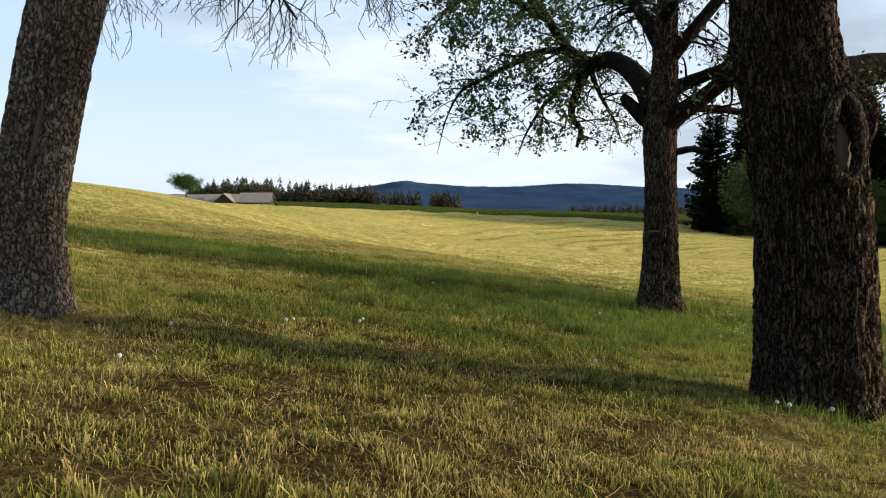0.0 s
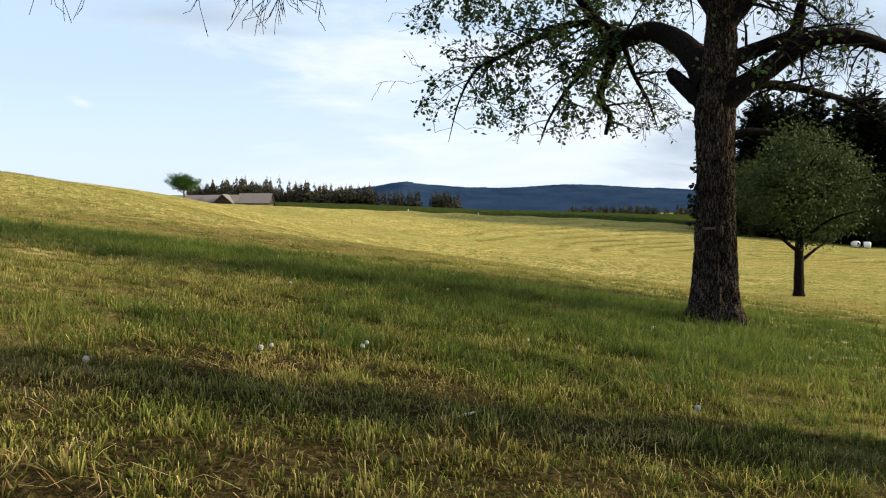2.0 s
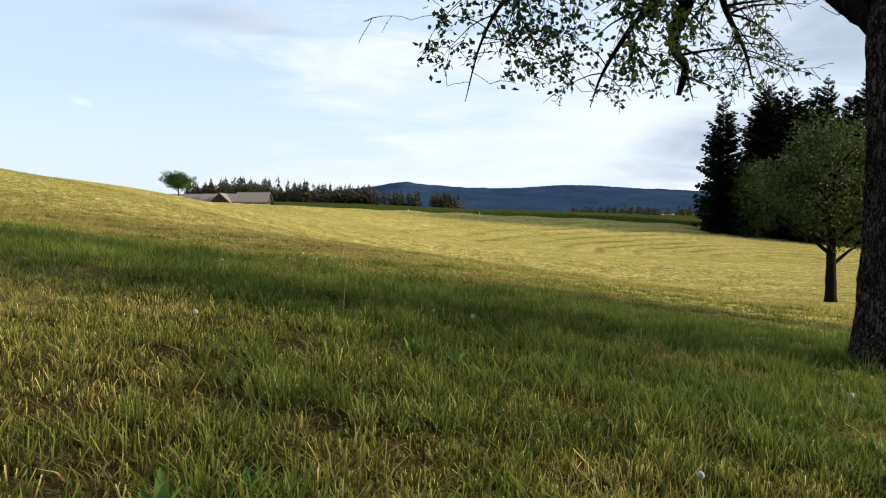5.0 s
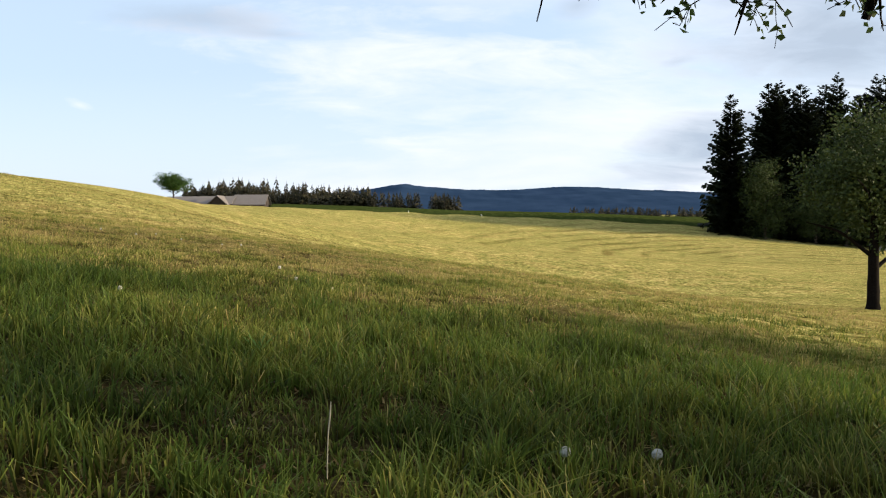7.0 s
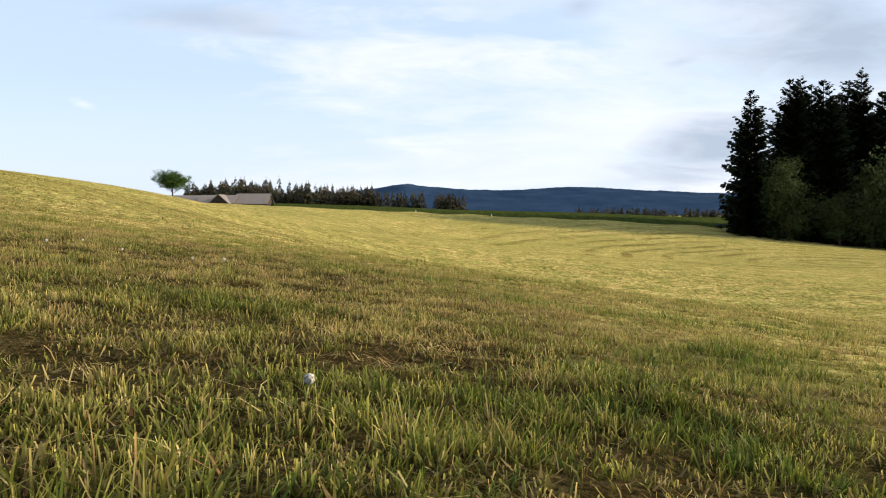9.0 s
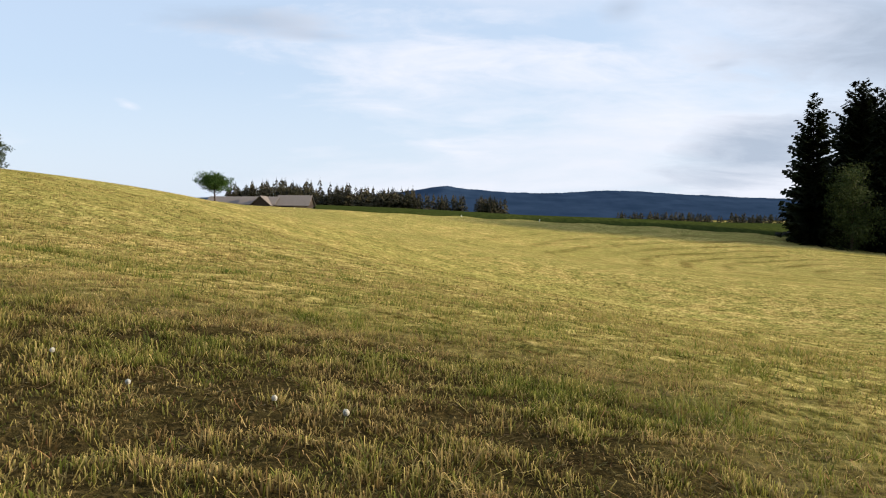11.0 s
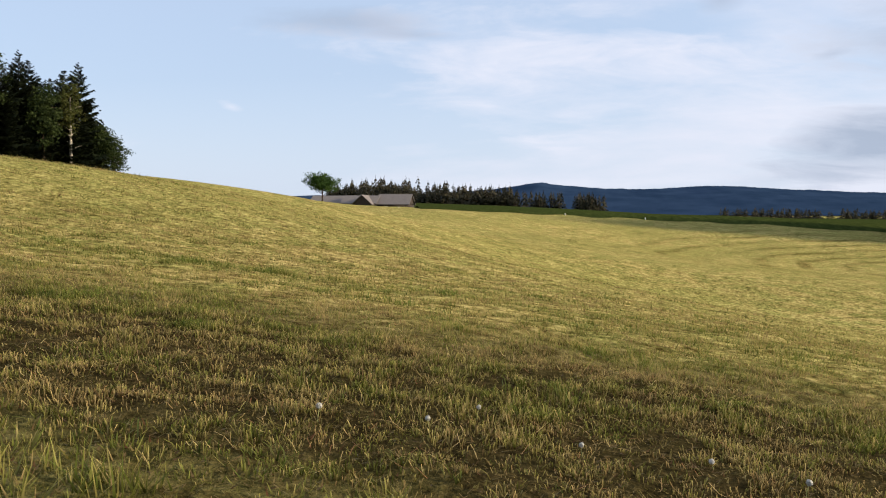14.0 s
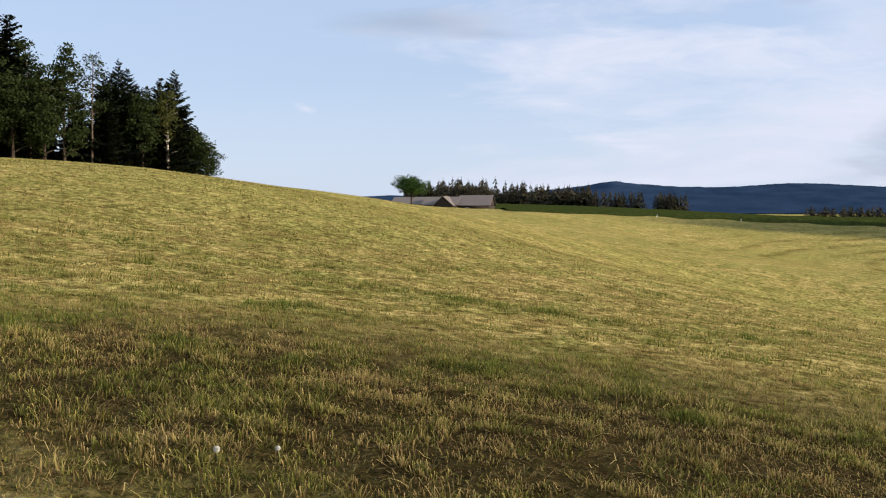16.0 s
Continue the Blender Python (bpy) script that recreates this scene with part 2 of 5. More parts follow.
def meadow_material():
    m, nt, bsdf = mat("mown_meadow", 1.0, 0.0)
    pos = position(nt)
    fine = noise_node(nt, 9.0, 6, pos, 0.65)
    mid = noise_node(nt, 0.9, 5, pos, 0.6)
    big = noise_node(nt, 0.06, 4, pos, 0.55)
    base = ramp_node(nt, fine, [(0.36, (0.135, 0.114, 0.034)), (0.48, (0.355, 0.292, 0.106)), (0.64, (0.59, 0.49, 0.215))])
    green = ramp_node(nt, fine, [(0.36, (0.085, 0.094, 0.024)), (0.5, (0.220, 0.216, 0.064)), (0.64, (0.40, 0.38, 0.135))])
    col = mix_node(nt, ramp_node(nt, mid, [(0.42, (0, 0, 0)), (0.58, (1, 1, 1))]), base, green)
    col = mix_node(nt, ramp_node(nt, big, [(0.38, (0, 0, 0)), (0.66, (0.75, 0.75, 0.75))]), col, green)
    tuft = noise_node(nt, 3.4, 6, pos, 0.7)
    col = mix_node(nt, 1.0, col, ramp_node(nt, tuft, [(0.36, (0.30, 0.26, 0.20)), (0.46, (0.78, 0.77, 0.72)), (0.56, (1.05, 1.05, 1.04)), (0.68, (1.32, 1.30, 1.26))]), "MULTIPLY")
    # swaths left by the mower, running round the hollow
    sep = nt.nodes.new("ShaderNodeVectorMath")
    sep.operation = "SUBTRACT"
    sep.inputs[1].default_value = (40, 215, 0)
    nt.links.new(pos, sep.inputs[0])
    wob = nt.nodes.new("ShaderNodeVectorMath")
    wob.operation = "LENGTH"
    flat = nt.nodes.new("ShaderNodeVectorMath")
    flat.operation = "MULTIPLY"
    flat.inputs[1].default_value = (1, 1, 0)
    nt.links.new(sep.outputs[0], flat.inputs[0])
    nt.links.new(flat.outputs[0], wob.inputs[0])
    ring = nt.nodes.new("ShaderNodeCombineXYZ")
    nt.links.new(wob.outputs["Value"], ring.inputs[0])
    nt.links.new(big, ring.inputs[1])
    rows = noise_node(nt, 0.42, 3, ring.outputs[0], 0.65, 0.6)
    streak = ramp_node(nt, rows, [(0.36, (0.86, 0.85, 0.82)), (0.46, (0.98, 0.97, 0.96)), (0.56, (1.0, 1.0, 1.0)), (0.68, (1.08, 1.07, 1.06))])
    col = mix_node(nt, 1.0, col, streak, "MULTIPLY")
    # thin curved lines of the mower in the hollow
    off = nt.nodes.new("ShaderNodeVectorMath")
    off.operation = "SUBTRACT"
    off.inputs[1].default_value = (46, 122, 0)
    nt.links.new(pos, off.inputs[0])
    lay = nt.nodes.new("ShaderNodeVectorMath")
    lay.operation = "MULTIPLY"
    lay.inputs[1].default_value = (1, 1, 0)
    nt.links.new(off.outputs[0], lay.inputs[0])
    dist = nt.nodes.new("ShaderNodeVectorMath")
    dist.operation = "LENGTH"
    nt.links.new(lay.outputs[0], dist.inputs[0])
    warp = nt.nodes.new("ShaderNodeMath")
    warp.operation = "MULTIPLY_ADD"
    warp.inputs[1].default_value = 9.0
    nt.links.new(noise_node(nt, 0.035, 3, pos, 0.5), warp.inputs[0])
    nt.links.new(dist.outputs["Value"], warp.inputs[2])
    turns = nt.nodes.new("ShaderNodeMath")
    turns.operation = "MULTIPLY"
    turns.inputs[1].default_value = 6.283 / 5.2
    nt.links.new(warp.outputs[0], turns.inputs[0])
    wave = nt.nodes.new("ShaderNodeMath")
    wave.operation = "SINE"
    nt.links.new(turns.outputs[0], wave.inputs[0])
    half = nt.nodes.new("ShaderNodeMath")
    half.operation = "MULTIPLY_ADD"
    half.inputs[1].default_value = half.inputs[2].default_value = 0.5
    nt.links.new(wave.outputs[0], half.inputs[0])
    lines = ramp_node(nt, half.outputs[0], [(0.0, (0.56, 0.53, 0.47)), (0.22, (0.84, 0.82, 0.78)), (0.45, (1, 1, 1)), (0.8, (1, 1, 1)), (1.0, (1.10, 1.08, 1.06))])
    reach = nt.nodes.new("ShaderNodeMapRange")
    reach.inputs["From Min"].default_value, reach.inputs["From Max"].default_value = 64.0, 40.0
    nt.links.new(dist.outputs["Value"], reach.inputs["Value"])
    broken = nt.nodes.new("ShaderNodeMath")
    broken.operation = "MULTIPLY"
    nt.links.new(reach.outputs[0], broken.inputs[0])
    nt.links.new(ramp_node(nt, noise_node(nt, 0.11, 3, pos, 0.6), [(0.38, (0.15, 0.15, 0.15)), (0.60, (1, 1, 1))]), broken.inputs[1])
    col = mix_node(nt, broken.outputs[0], col, mix_node(nt, 1.0, col, lines, "MULTIPLY"))
    # thatch painted extra dark: shade between the blades put into the colour
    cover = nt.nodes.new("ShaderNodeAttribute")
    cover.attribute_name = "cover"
    thatch_shade = ramp_node(nt, noise_node(nt, 26.0, 5, pos, 0.7), [(0.32, (0.008, 0.006, 0.003)), (0.52, (0.026, 0.020, 0.009)), (0.74, (0.105, 0.080, 0.036))])
    col = mix_node(nt, cover.outputs["Fac"], col, thatch_shade)
    nt.links.new(col, bsdf.inputs["Base Color"])
    bump_node(nt, bsdf, fine, 1.0, 0.11)
    return m


def crop_material():
    m, nt, bsdf = mat("green_crop", 1.0, 0.0)
    pos = position(nt)
    f = noise_node(nt, 1.2, 6, mapped(nt, pos, (1, 0.2, 1)), 0.6)
    col = ramp_node(nt, f, [(0.3, (0.018, 0.027, 0.007)), (0.55, (0.033, 0.045, 0.012)), (0.8, (0.055, 0.070, 0.02))])
    nt.links.new(col, bsdf.inputs["Base Color"])
    bump_node(nt, bsdf, f, 0.6, 0.2)
    return m


def leafy(name, dark, light, translucent=0.35, rough=0.6, by_island=True):
    """Diffuse leaf with light coming through it."""
    m, nt, bsdf = mat(name, rough)
    geo = nt.nodes.new("ShaderNodeNewGeometry")
    fac = geo.outputs["Random Per Island"]
    big = noise_node(nt, 0.8, 3, geo.outputs["Position"])
    both = nt.nodes.new("ShaderNodeMath")
    both.operation = "MULTIPLY_ADD"
    both.inputs[1].default_value = 0.55
    nt.links.new(fac, both.inputs[0])
    off = nt.nodes.new("ShaderNodeMath")
    off.operation = "MULTIPLY"
    off.inputs[1].default_value = 0.55
    nt.links.new(big, off.inputs[0])
    nt.links.new(off.outputs[0], both.inputs[2])
    col = ramp_node(nt, both.outputs[0] if by_island else big, [(0.2, dark), (0.8, light)])
    nt.links.new(col, bsdf.inputs["Base Color"])
    bsdf.inputs["Specular IOR Level"].default_value = 0.08
    tr = nt.nodes.new("ShaderNodeBsdfTranslucent")
    nt.links.new(col, tr.inputs["Color"])
    mx = nt.nodes.new("ShaderNodeMixShader")
    mx.inputs[0].default_value = translucent
    nt.links.new(bsdf.outputs[0], mx.inputs[1])
    nt.links.new(tr.outputs[0], mx.inputs[2])
    nt.links.new(mx.outputs[0], nt.nodes["Material Output"].inputs[0])
    return m


def grass_material():
    """Blades: the attribute 'tone' runs from straw to green, 'tip' from root to tip."""
    m, nt, bsdf = mat("grass_blades", 0.55)
    tone = nt.nodes.new("ShaderNodeAttribute")
    tone.attribute_name = "tone"
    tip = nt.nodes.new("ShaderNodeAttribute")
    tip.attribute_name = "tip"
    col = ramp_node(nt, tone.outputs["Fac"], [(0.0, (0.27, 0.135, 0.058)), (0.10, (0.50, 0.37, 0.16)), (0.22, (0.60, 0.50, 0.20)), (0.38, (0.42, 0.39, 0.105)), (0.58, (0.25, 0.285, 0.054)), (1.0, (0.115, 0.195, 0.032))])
    # roots multiplied darker: shade deep in the grass painted into the blades
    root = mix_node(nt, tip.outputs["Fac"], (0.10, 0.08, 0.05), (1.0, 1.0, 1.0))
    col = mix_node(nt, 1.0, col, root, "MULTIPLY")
    nt.links.new(col, bsdf.inputs["Base Color"])
    bsdf.inputs["Specular IOR Level"].default_value = 0.12
    tr = nt.nodes.new("ShaderNodeBsdfTranslucent")
    nt.links.new(col, tr.inputs["Color"])
    mx = nt.nodes.new("ShaderNodeMixShader")
    mx.inputs[0].default_value = 0.42
    nt.links.new(bsdf.outputs[0], mx.inputs[1])
    nt.links.new(tr.outputs[0], mx.inputs[2])
    nt.links.new(mx.outputs[0], nt.nodes["Material Output"].inputs[0])
    return m


def bark_material(name, dark, mid, light, scale=1.0, lichen=0.5, stretch=0.32):
    """Rough plates parted by dark cracks, with pale worn flecks."""
    m, nt, bsdf = mat(name, 0.95, 0.06)
    oc = object_coords(nt)
    wob = nt.nodes.new("ShaderNodeTexNoise")
    wob.inputs["Scale"].default_value, wob.inputs["Detail"].default_value = 14 * scale, 4
    nt.links.new(oc, wob.inputs["Vector"])
    push = nt.nodes.new("ShaderNodeVectorMath")
    push.operation = "MULTIPLY_ADD"
    push.inputs[1].default_value = (0.07, 0.07, 0.16)
    nt.links.new(wob.outputs["Color"], push.inputs[0])
    nt.links.new(oc, push.inputs[2])
    vec = mapped(nt, push.outputs[0], (1, 1, stretch))
    cell = nt.nodes.new("ShaderNodeTexVoronoi")
    cell.feature = "DISTANCE_TO_EDGE"
    cell.inputs["Scale"].default_value = 30 * scale
    nt.links.new(vec, cell.inputs["Vector"])
    fine = noise_node(nt, 75 * scale, 6, mapped(nt, oc, (1, 1, 0.6)), 0.7, 0.4)
    plate = nt.nodes.new("ShaderNodeMath")
    plate.operation = "MULTIPLY_ADD"
    plate.inputs[1].default_value = 1.3
    nt.links.new(cell.outputs["Distance"], plate.inputs[0])
    nt.links.new(fine, plate.inputs[2])
    patch = noise_node(nt, 3.0, 4, oc, 0.6)
    col = ramp_node(nt, plate.outputs[0], [(0.46, dark), (0.64, mid), (0.84, light)])
    col = mix_node(nt, ramp_node(nt, patch, [(0.36, (0, 0, 0)), (0.62, (0.75, 0.75, 0.75))]), col, mix_node(nt, 1.0, col, (0.55, 0.47, 0.42), "MULTIPLY"))
    spot = noise_node(nt, 60 * scale, 4, oc, 0.7)
    mask = nt.nodes.new("ShaderNodeMath")
    mask.operation = "MULTIPLY"
    nt.links.new(ramp_node(nt, noise_node(nt, 5.0, 4, mapped(nt, oc, (1, 1, 0.5)), 0.6), [(0.44, (0, 0, 0)), (0.60, (1, 1, 1))]), mask.inputs[0])
    nt.links.new(ramp_node(nt, spot, [(0.54, (0, 0, 0)), (0.60, (lichen, lichen, lichen))]), mask.inputs[1])
    col = mix_node(nt, mask.outputs[0], col, (0.13, 0.125, 0.11))
    nt.links.new(col, bsdf.inputs["Base Color"])
    bump_node(nt, bsdf, plate.outputs[0], 1.0, 0.045)
    return m


def plain(name, stops, scale, rough=0.8, stretch=(1, 1, 1), bump=0.3, dist=0.01):
    m, nt, bsdf = mat(name, rough)
    f = noise_node(nt, scale, 6, mapped(nt, object_coords(nt), stretch), 0.6)
    nt.links.new(ramp_node(nt, f, stops), bsdf.inputs["Base Color"])
    if bump:
        bump_node(nt, bsdf, f, bump, dist)
    return m


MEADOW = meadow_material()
CROP = crop_material()
GRASS = grass_material()
BARK = bark_material("pear_bark", (0.004, 0.003, 0.0023), (0.030, 0.0235, 0.0185), (0.165, 0.132, 0.106), 1.25, 0.25, 0.14)
BARK_GREY = bark_material("grey_bark", (0.022, 0.018, 0.015), (0.13, 0.112, 0.098), (0.36, 0.33, 0.295), 1.0, 0.7, 0.5)
# darker than the trunk bark: limbs' backlit silhouette put into the base colour
BACKLIT_BARK = plain("backlit_bark", [(0.35, (0.004, 0.003, 0.0025)), (0.55, (0.009, 0.007, 0.006)), (0.75, (0.026, 0.021, 0.018))], 26, 0.9, (1, 1, 1), 0.8, 0.02)
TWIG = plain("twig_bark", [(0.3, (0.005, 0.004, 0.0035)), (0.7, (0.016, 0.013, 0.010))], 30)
for dull in (BACKLIT_BARK, TWIG):
    dull.node_tree.nodes["Principled BSDF"].inputs["Specular IOR Level"].default_value = 0.04
WOUND = plain("bare_wood", [(0.3, (0.022, 0.016, 0.012)), (0.7, (0.075, 0.055, 0.043))], 14, stretch=(1, 1, 0.15))
MOSS = plain("bark_moss", [(0.3, (0.03, 0.03, 0.012)), (0.7, (0.09, 0.085, 0.03))], 40)
PEAR_LEAF = leafy("pear_leaf", (0.016, 0.032, 0.011), (0.058, 0.094, 0.028), 0.28)
TREE_LEAF = leafy("broad_leaf", (0.013, 0.023, 0.008), (0.038, 0.055, 0.016), 0.3)
BACK_LEAF = leafy("tree_leaf", (0.016, 0.028, 0.010), (0.055, 0.075, 0.024), 0.25)
FRESH_LEAF = leafy("fresh_leaf", (0.012, 0.034, 0.008), (0.062, 0.115, 0.028), 0.25)
BIRCH_LEAF = leafy("birch_leaf", (0.03, 0.045, 0.012), (0.10, 0.105, 0.03), 0.3)
# needles near black: the forest's unlit side is painted into their colour
NEEDLE_SHADED = leafy("shaded_spruce_needles", (0.004, 0.007, 0.004), (0.016, 0.022, 0.010), 0.1)
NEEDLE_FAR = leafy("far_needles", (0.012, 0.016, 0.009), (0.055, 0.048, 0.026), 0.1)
TRUNK_FAR = plain("conifer_bark", [(0.3, (0.05, 0.04, 0.032)), (0.7, (0.16, 0.12, 0.09))], 6)
BIRCH_BARK = plain("birch_bark", [(0.4, (0.10, 0.09, 0.075)), (0.6, (0.42, 0.39, 0.34))], 3, 0.8, (1, 1, 4))
ROOF = plain("grey_roof", [(0.3, (0.10, 0.09, 0.085)), (0.7, (0.175, 0.158, 0.15))], 3, 0.9, (0.4, 4, 4), 0.3, 0.03)
BOARD = plain("weathered_boards", [(0.3, (0.015, 0.011, 0.009)), (0.7, (0.045, 0.034, 0.026))], 5, 0.85, (5, 5, 0.3))
PLASTER = plain("pale_plaster", [(0.3, (0.55, 0.53, 0.48)), (0.7, (0.70, 0.68, 0.62))], 2)
GLASS = plain("dark_panes", [(0.3, (0.02, 0.022, 0.025)), (0.7, (0.04, 0.045, 0.05))], 2, 0.15, bump=0)
PALE_WOOD = plain("pale_wood", [(0.3, (0.30, 0.26, 0.17)), (0.7, (0.46, 0.42, 0.30))], 30, 0.8, (4, 4, 1))
DOCK_LEAF = leafy("dock_leaf", (0.045, 0.10, 0.022), (0.09, 0.17, 0.045), 0.3)
WHITE = plain("white_paint", [(0.3, (0.7, 0.7, 0.68)), (0.7, (0.82, 0.82, 0.8))], 8)
OLD_PAINT = plain("old_paint", [(0.4, (0.02, 0.012, 0.01)), (0.6, (0.12, 0.085, 0.075))], 45)
FLUFF = plain("seed_fluff", [(0.3, (0.30, 0.30, 0.27)), (0.7, (0.46, 0.46, 0.42))], 400, 0.9, bump=0.8, dist=0.003)
STEM = plain("dandelion_stem", [(0.3, (0.16, 0.20, 0.06)), (0.7, (0.30, 0.30, 0.13))], 60)
# forest tinted blue: distance haze mixed into the base colour
HAZE_HILL = plain("hazed_forest_hill", [(0.35, (0.014, 0.030, 0.062)), (0.65, (0.023, 0.044, 0.086))], 0.006, 1.0, (1, 1, 3), 0)
HAZE_HILL.node_tree.nodes["Principled BSDF"].inputs["Specular IOR Level"].default_value = 0.0
WRAP = plain("bale_wrap", [(0.3, (0.60, 0.61, 0.62)), (0.7, (0.8, 0.8, 0.8))], 3, 0.35)


# ---- mesh building ----
class Shape:
    """Collects vertices and faces; islands stay separate."""

    def __init__(self):
        self.v, self.f, self.n = [], [], 0

    def add(self, verts, faces):
        verts = np.asarray(verts, float).reshape(-1, 3)
        self.v.append(verts)
        n = self.n
        self.f.extend(tuple(i + n for i in f) for f in faces)
        self.n += len(verts)

    def mesh(self, name, material, smooth=True):
        me = bpy.data.meshes.new(name)
        me.from_pydata(np.concatenate(self.v).tolist() if self.v else [], [], self.f)
        me.materials.append(material)
        if smooth:
            me.polygons.foreach_set("use_smooth", [True] * len(me.polygons))
        me.update()
        return me


def part(name, shape, material, parent, label="", smooth=True, kind=""):
    ob = new(name, shape.mesh(name, material, smooth))
    ob.parent = parent
    return tagged(ob, label, kind=kind)


def thing(name, at, label, category, group="", turn=0.0):
    ob = new(name)
    ob.empty_display_size = 0.2
    ob.matrix_basis = pose(*at, 0, 0, turn)
    return tagged(ob, label, category, group)


def catmull(points, per=5):
    """A smooth line through rows of x, y, z, radius."""
    p = np.asarray(points, float)
    p = np.vstack([2 * p[0] - p[1], p, 2 * p[-1] - p[-2]])
    out = []
    for i in range(1, len(p) - 2):
        for k in range(per):
            t = k / per
            a, b, c, d = p[i - 1], p[i], p[i + 1], p[i + 2]
            out.append(0.5 * (2 * b + (c - a) * t + (2 * a - 5 * b + 4 * c - d) * t * t + (3 * b - a - 3 * c + d) * t ** 3))
    out.append(p[-2])
    out = np.array(out)
    out[:, 3] = np.maximum(out[:, 3], 0.0015)
    return out


def tube(shape, line, sides=8, rough=0.0, cap=True):
    """A limb round a line of x, y, z, radius."""
    line = np.asarray(line, float)
    n = len(line)
    tan = np.gradient(line[:, :3], axis=0)
    tan /= np.linalg.norm(tan, axis=1, keepdims=True) + 1e-9
    ref = np.array([0.31, 0.95, 0.05]) if abs(tan[0, 2]) > 0.6 else np.array([0, 0, 1.0])
    side = np.cross(tan, ref)
    side /= np.linalg.norm(side, axis=1, keepdims=True) + 1e-9
    over = np.cross(side, tan)
    a = np.linspace(0, 2 * np.pi, sides, endpoint=False)
    r = line[:, 3, None] * np.ones(sides)
    if rough:
        r = r * (1 + rough * np.random.uniform(-1, 1, (n, sides)))
    pts = line[:, None, :3] + r[..., None] * (np.cos(a)[None, :, None] * side[:, None] + np.sin(a)[None, :, None] * over[:, None])
    faces = [(i * sides + j, i * sides + (j + 1) % sides, (i + 1) * sides + (j + 1) % sides, (i + 1) * sides + j) for i in range(n - 1) for j in range(sides)]
    if cap:
        faces.append(tuple(range(n * sides - 1, (n - 1) * sides - 1, -1)))
    shape.add(pts.reshape(-1, 3), faces)


def leaves_at(shape, centers, size, rng, squash=0.6, droop=0.4):
    """Small folded leaves, two triangles each, one island a leaf."""
    c = np.asarray(centers, float)
    n = len(c)
    if not n:
        return
    d = rng.normal(size=(n, 3))
    d[:, 2] = d[:, 2] * 0.7 - droop
    d /= np.linalg.norm(d, axis=1, keepdims=True)
    s = np.cross(d, rng.normal(size=(n, 3)))
    s /= np.linalg.norm(s, axis=1, keepdims=True) + 1e-9
    k = np.cross(d, s)
    ln = size * rng.uniform(0.65, 1.3, (n, 1))
    w = ln * squash * 0.5
    v = np.stack([c, c + d * ln * 0.45 + s * w + k * w * 0.35, c + d * ln, c + d * ln * 0.45 - s * w + k * w * 0.35], 1)
    base = np.arange(n)[:, None] * 4
    f = np.concatenate([base + [0, 1, 2], base + [0, 2, 3]])
    shape.add(v.reshape(-1, 3), f.tolist())


def grow(wood, leaf_pts, start, way, length, radius, depth, rng, droop, leafiness, bend=0.35, side_count=4, floor=-9.0):
    """A branch with side branches; twig ends collect leaf places."""
    n = max(5, int(length / 0.14))
    p, d = np.array(start, float), np.array(way, float)
    d /= np.linalg.norm(d)
    step = length / n
    rows = [(*p, radius)]
    spots = []
    for i in range(n):
        d = d + rng.normal(size=3) * bend * math.sqrt(step) * 0.55
        d[2] -= droop * step
        d /= np.linalg.norm(d)
        p = p + d * step
        if p[2] < floor + 0.5 * rng.rand() ** 2:
            break
        rows.append((*p, max(radius * (1 - 0.85 * (i + 1) / n), 0.0034)))
        spots.append((p.copy(), d.copy(), rows[-1][3]))
    if len(rows) < 3:
        return
    n = len(spots)
    tube(wood, rows, 6 if radius > 0.03 else (4 if radius > 0.012 else 3), 0.06, cap=False)
    if depth > 0:
        for k in range(side_count):
            i = int(n * (0.18 + 0.8 * (k + rng.uniform(0, 0.9)) / side_count))
            p0, d0, r0 = spots[min(i, n - 1)]
            s = rng.normal(size=3)
            s -= d0 * (s @ d0)
            s /= np.linalg.norm(s)
            grow(wood, leaf_pts, p0, d0 * 0.7 + s * 0.8, length * rng.uniform(0.38, 0.62), max(r0 * 0.6, 0.004), depth - 1, rng, droop * 1.15, leafiness, bend, side_count, floor)
    if depth <= 1:
        m = int(len(spots) * leafiness)
        for _ in range(m):
            q, _, _ = spots[int(rng.uniform(0.15, 1) * (len(spots) - 1))]
            for _ in range(rng.randint(2, 6)):
                leaf_pts.append(q + rng.normal(size=3) * 0.05)


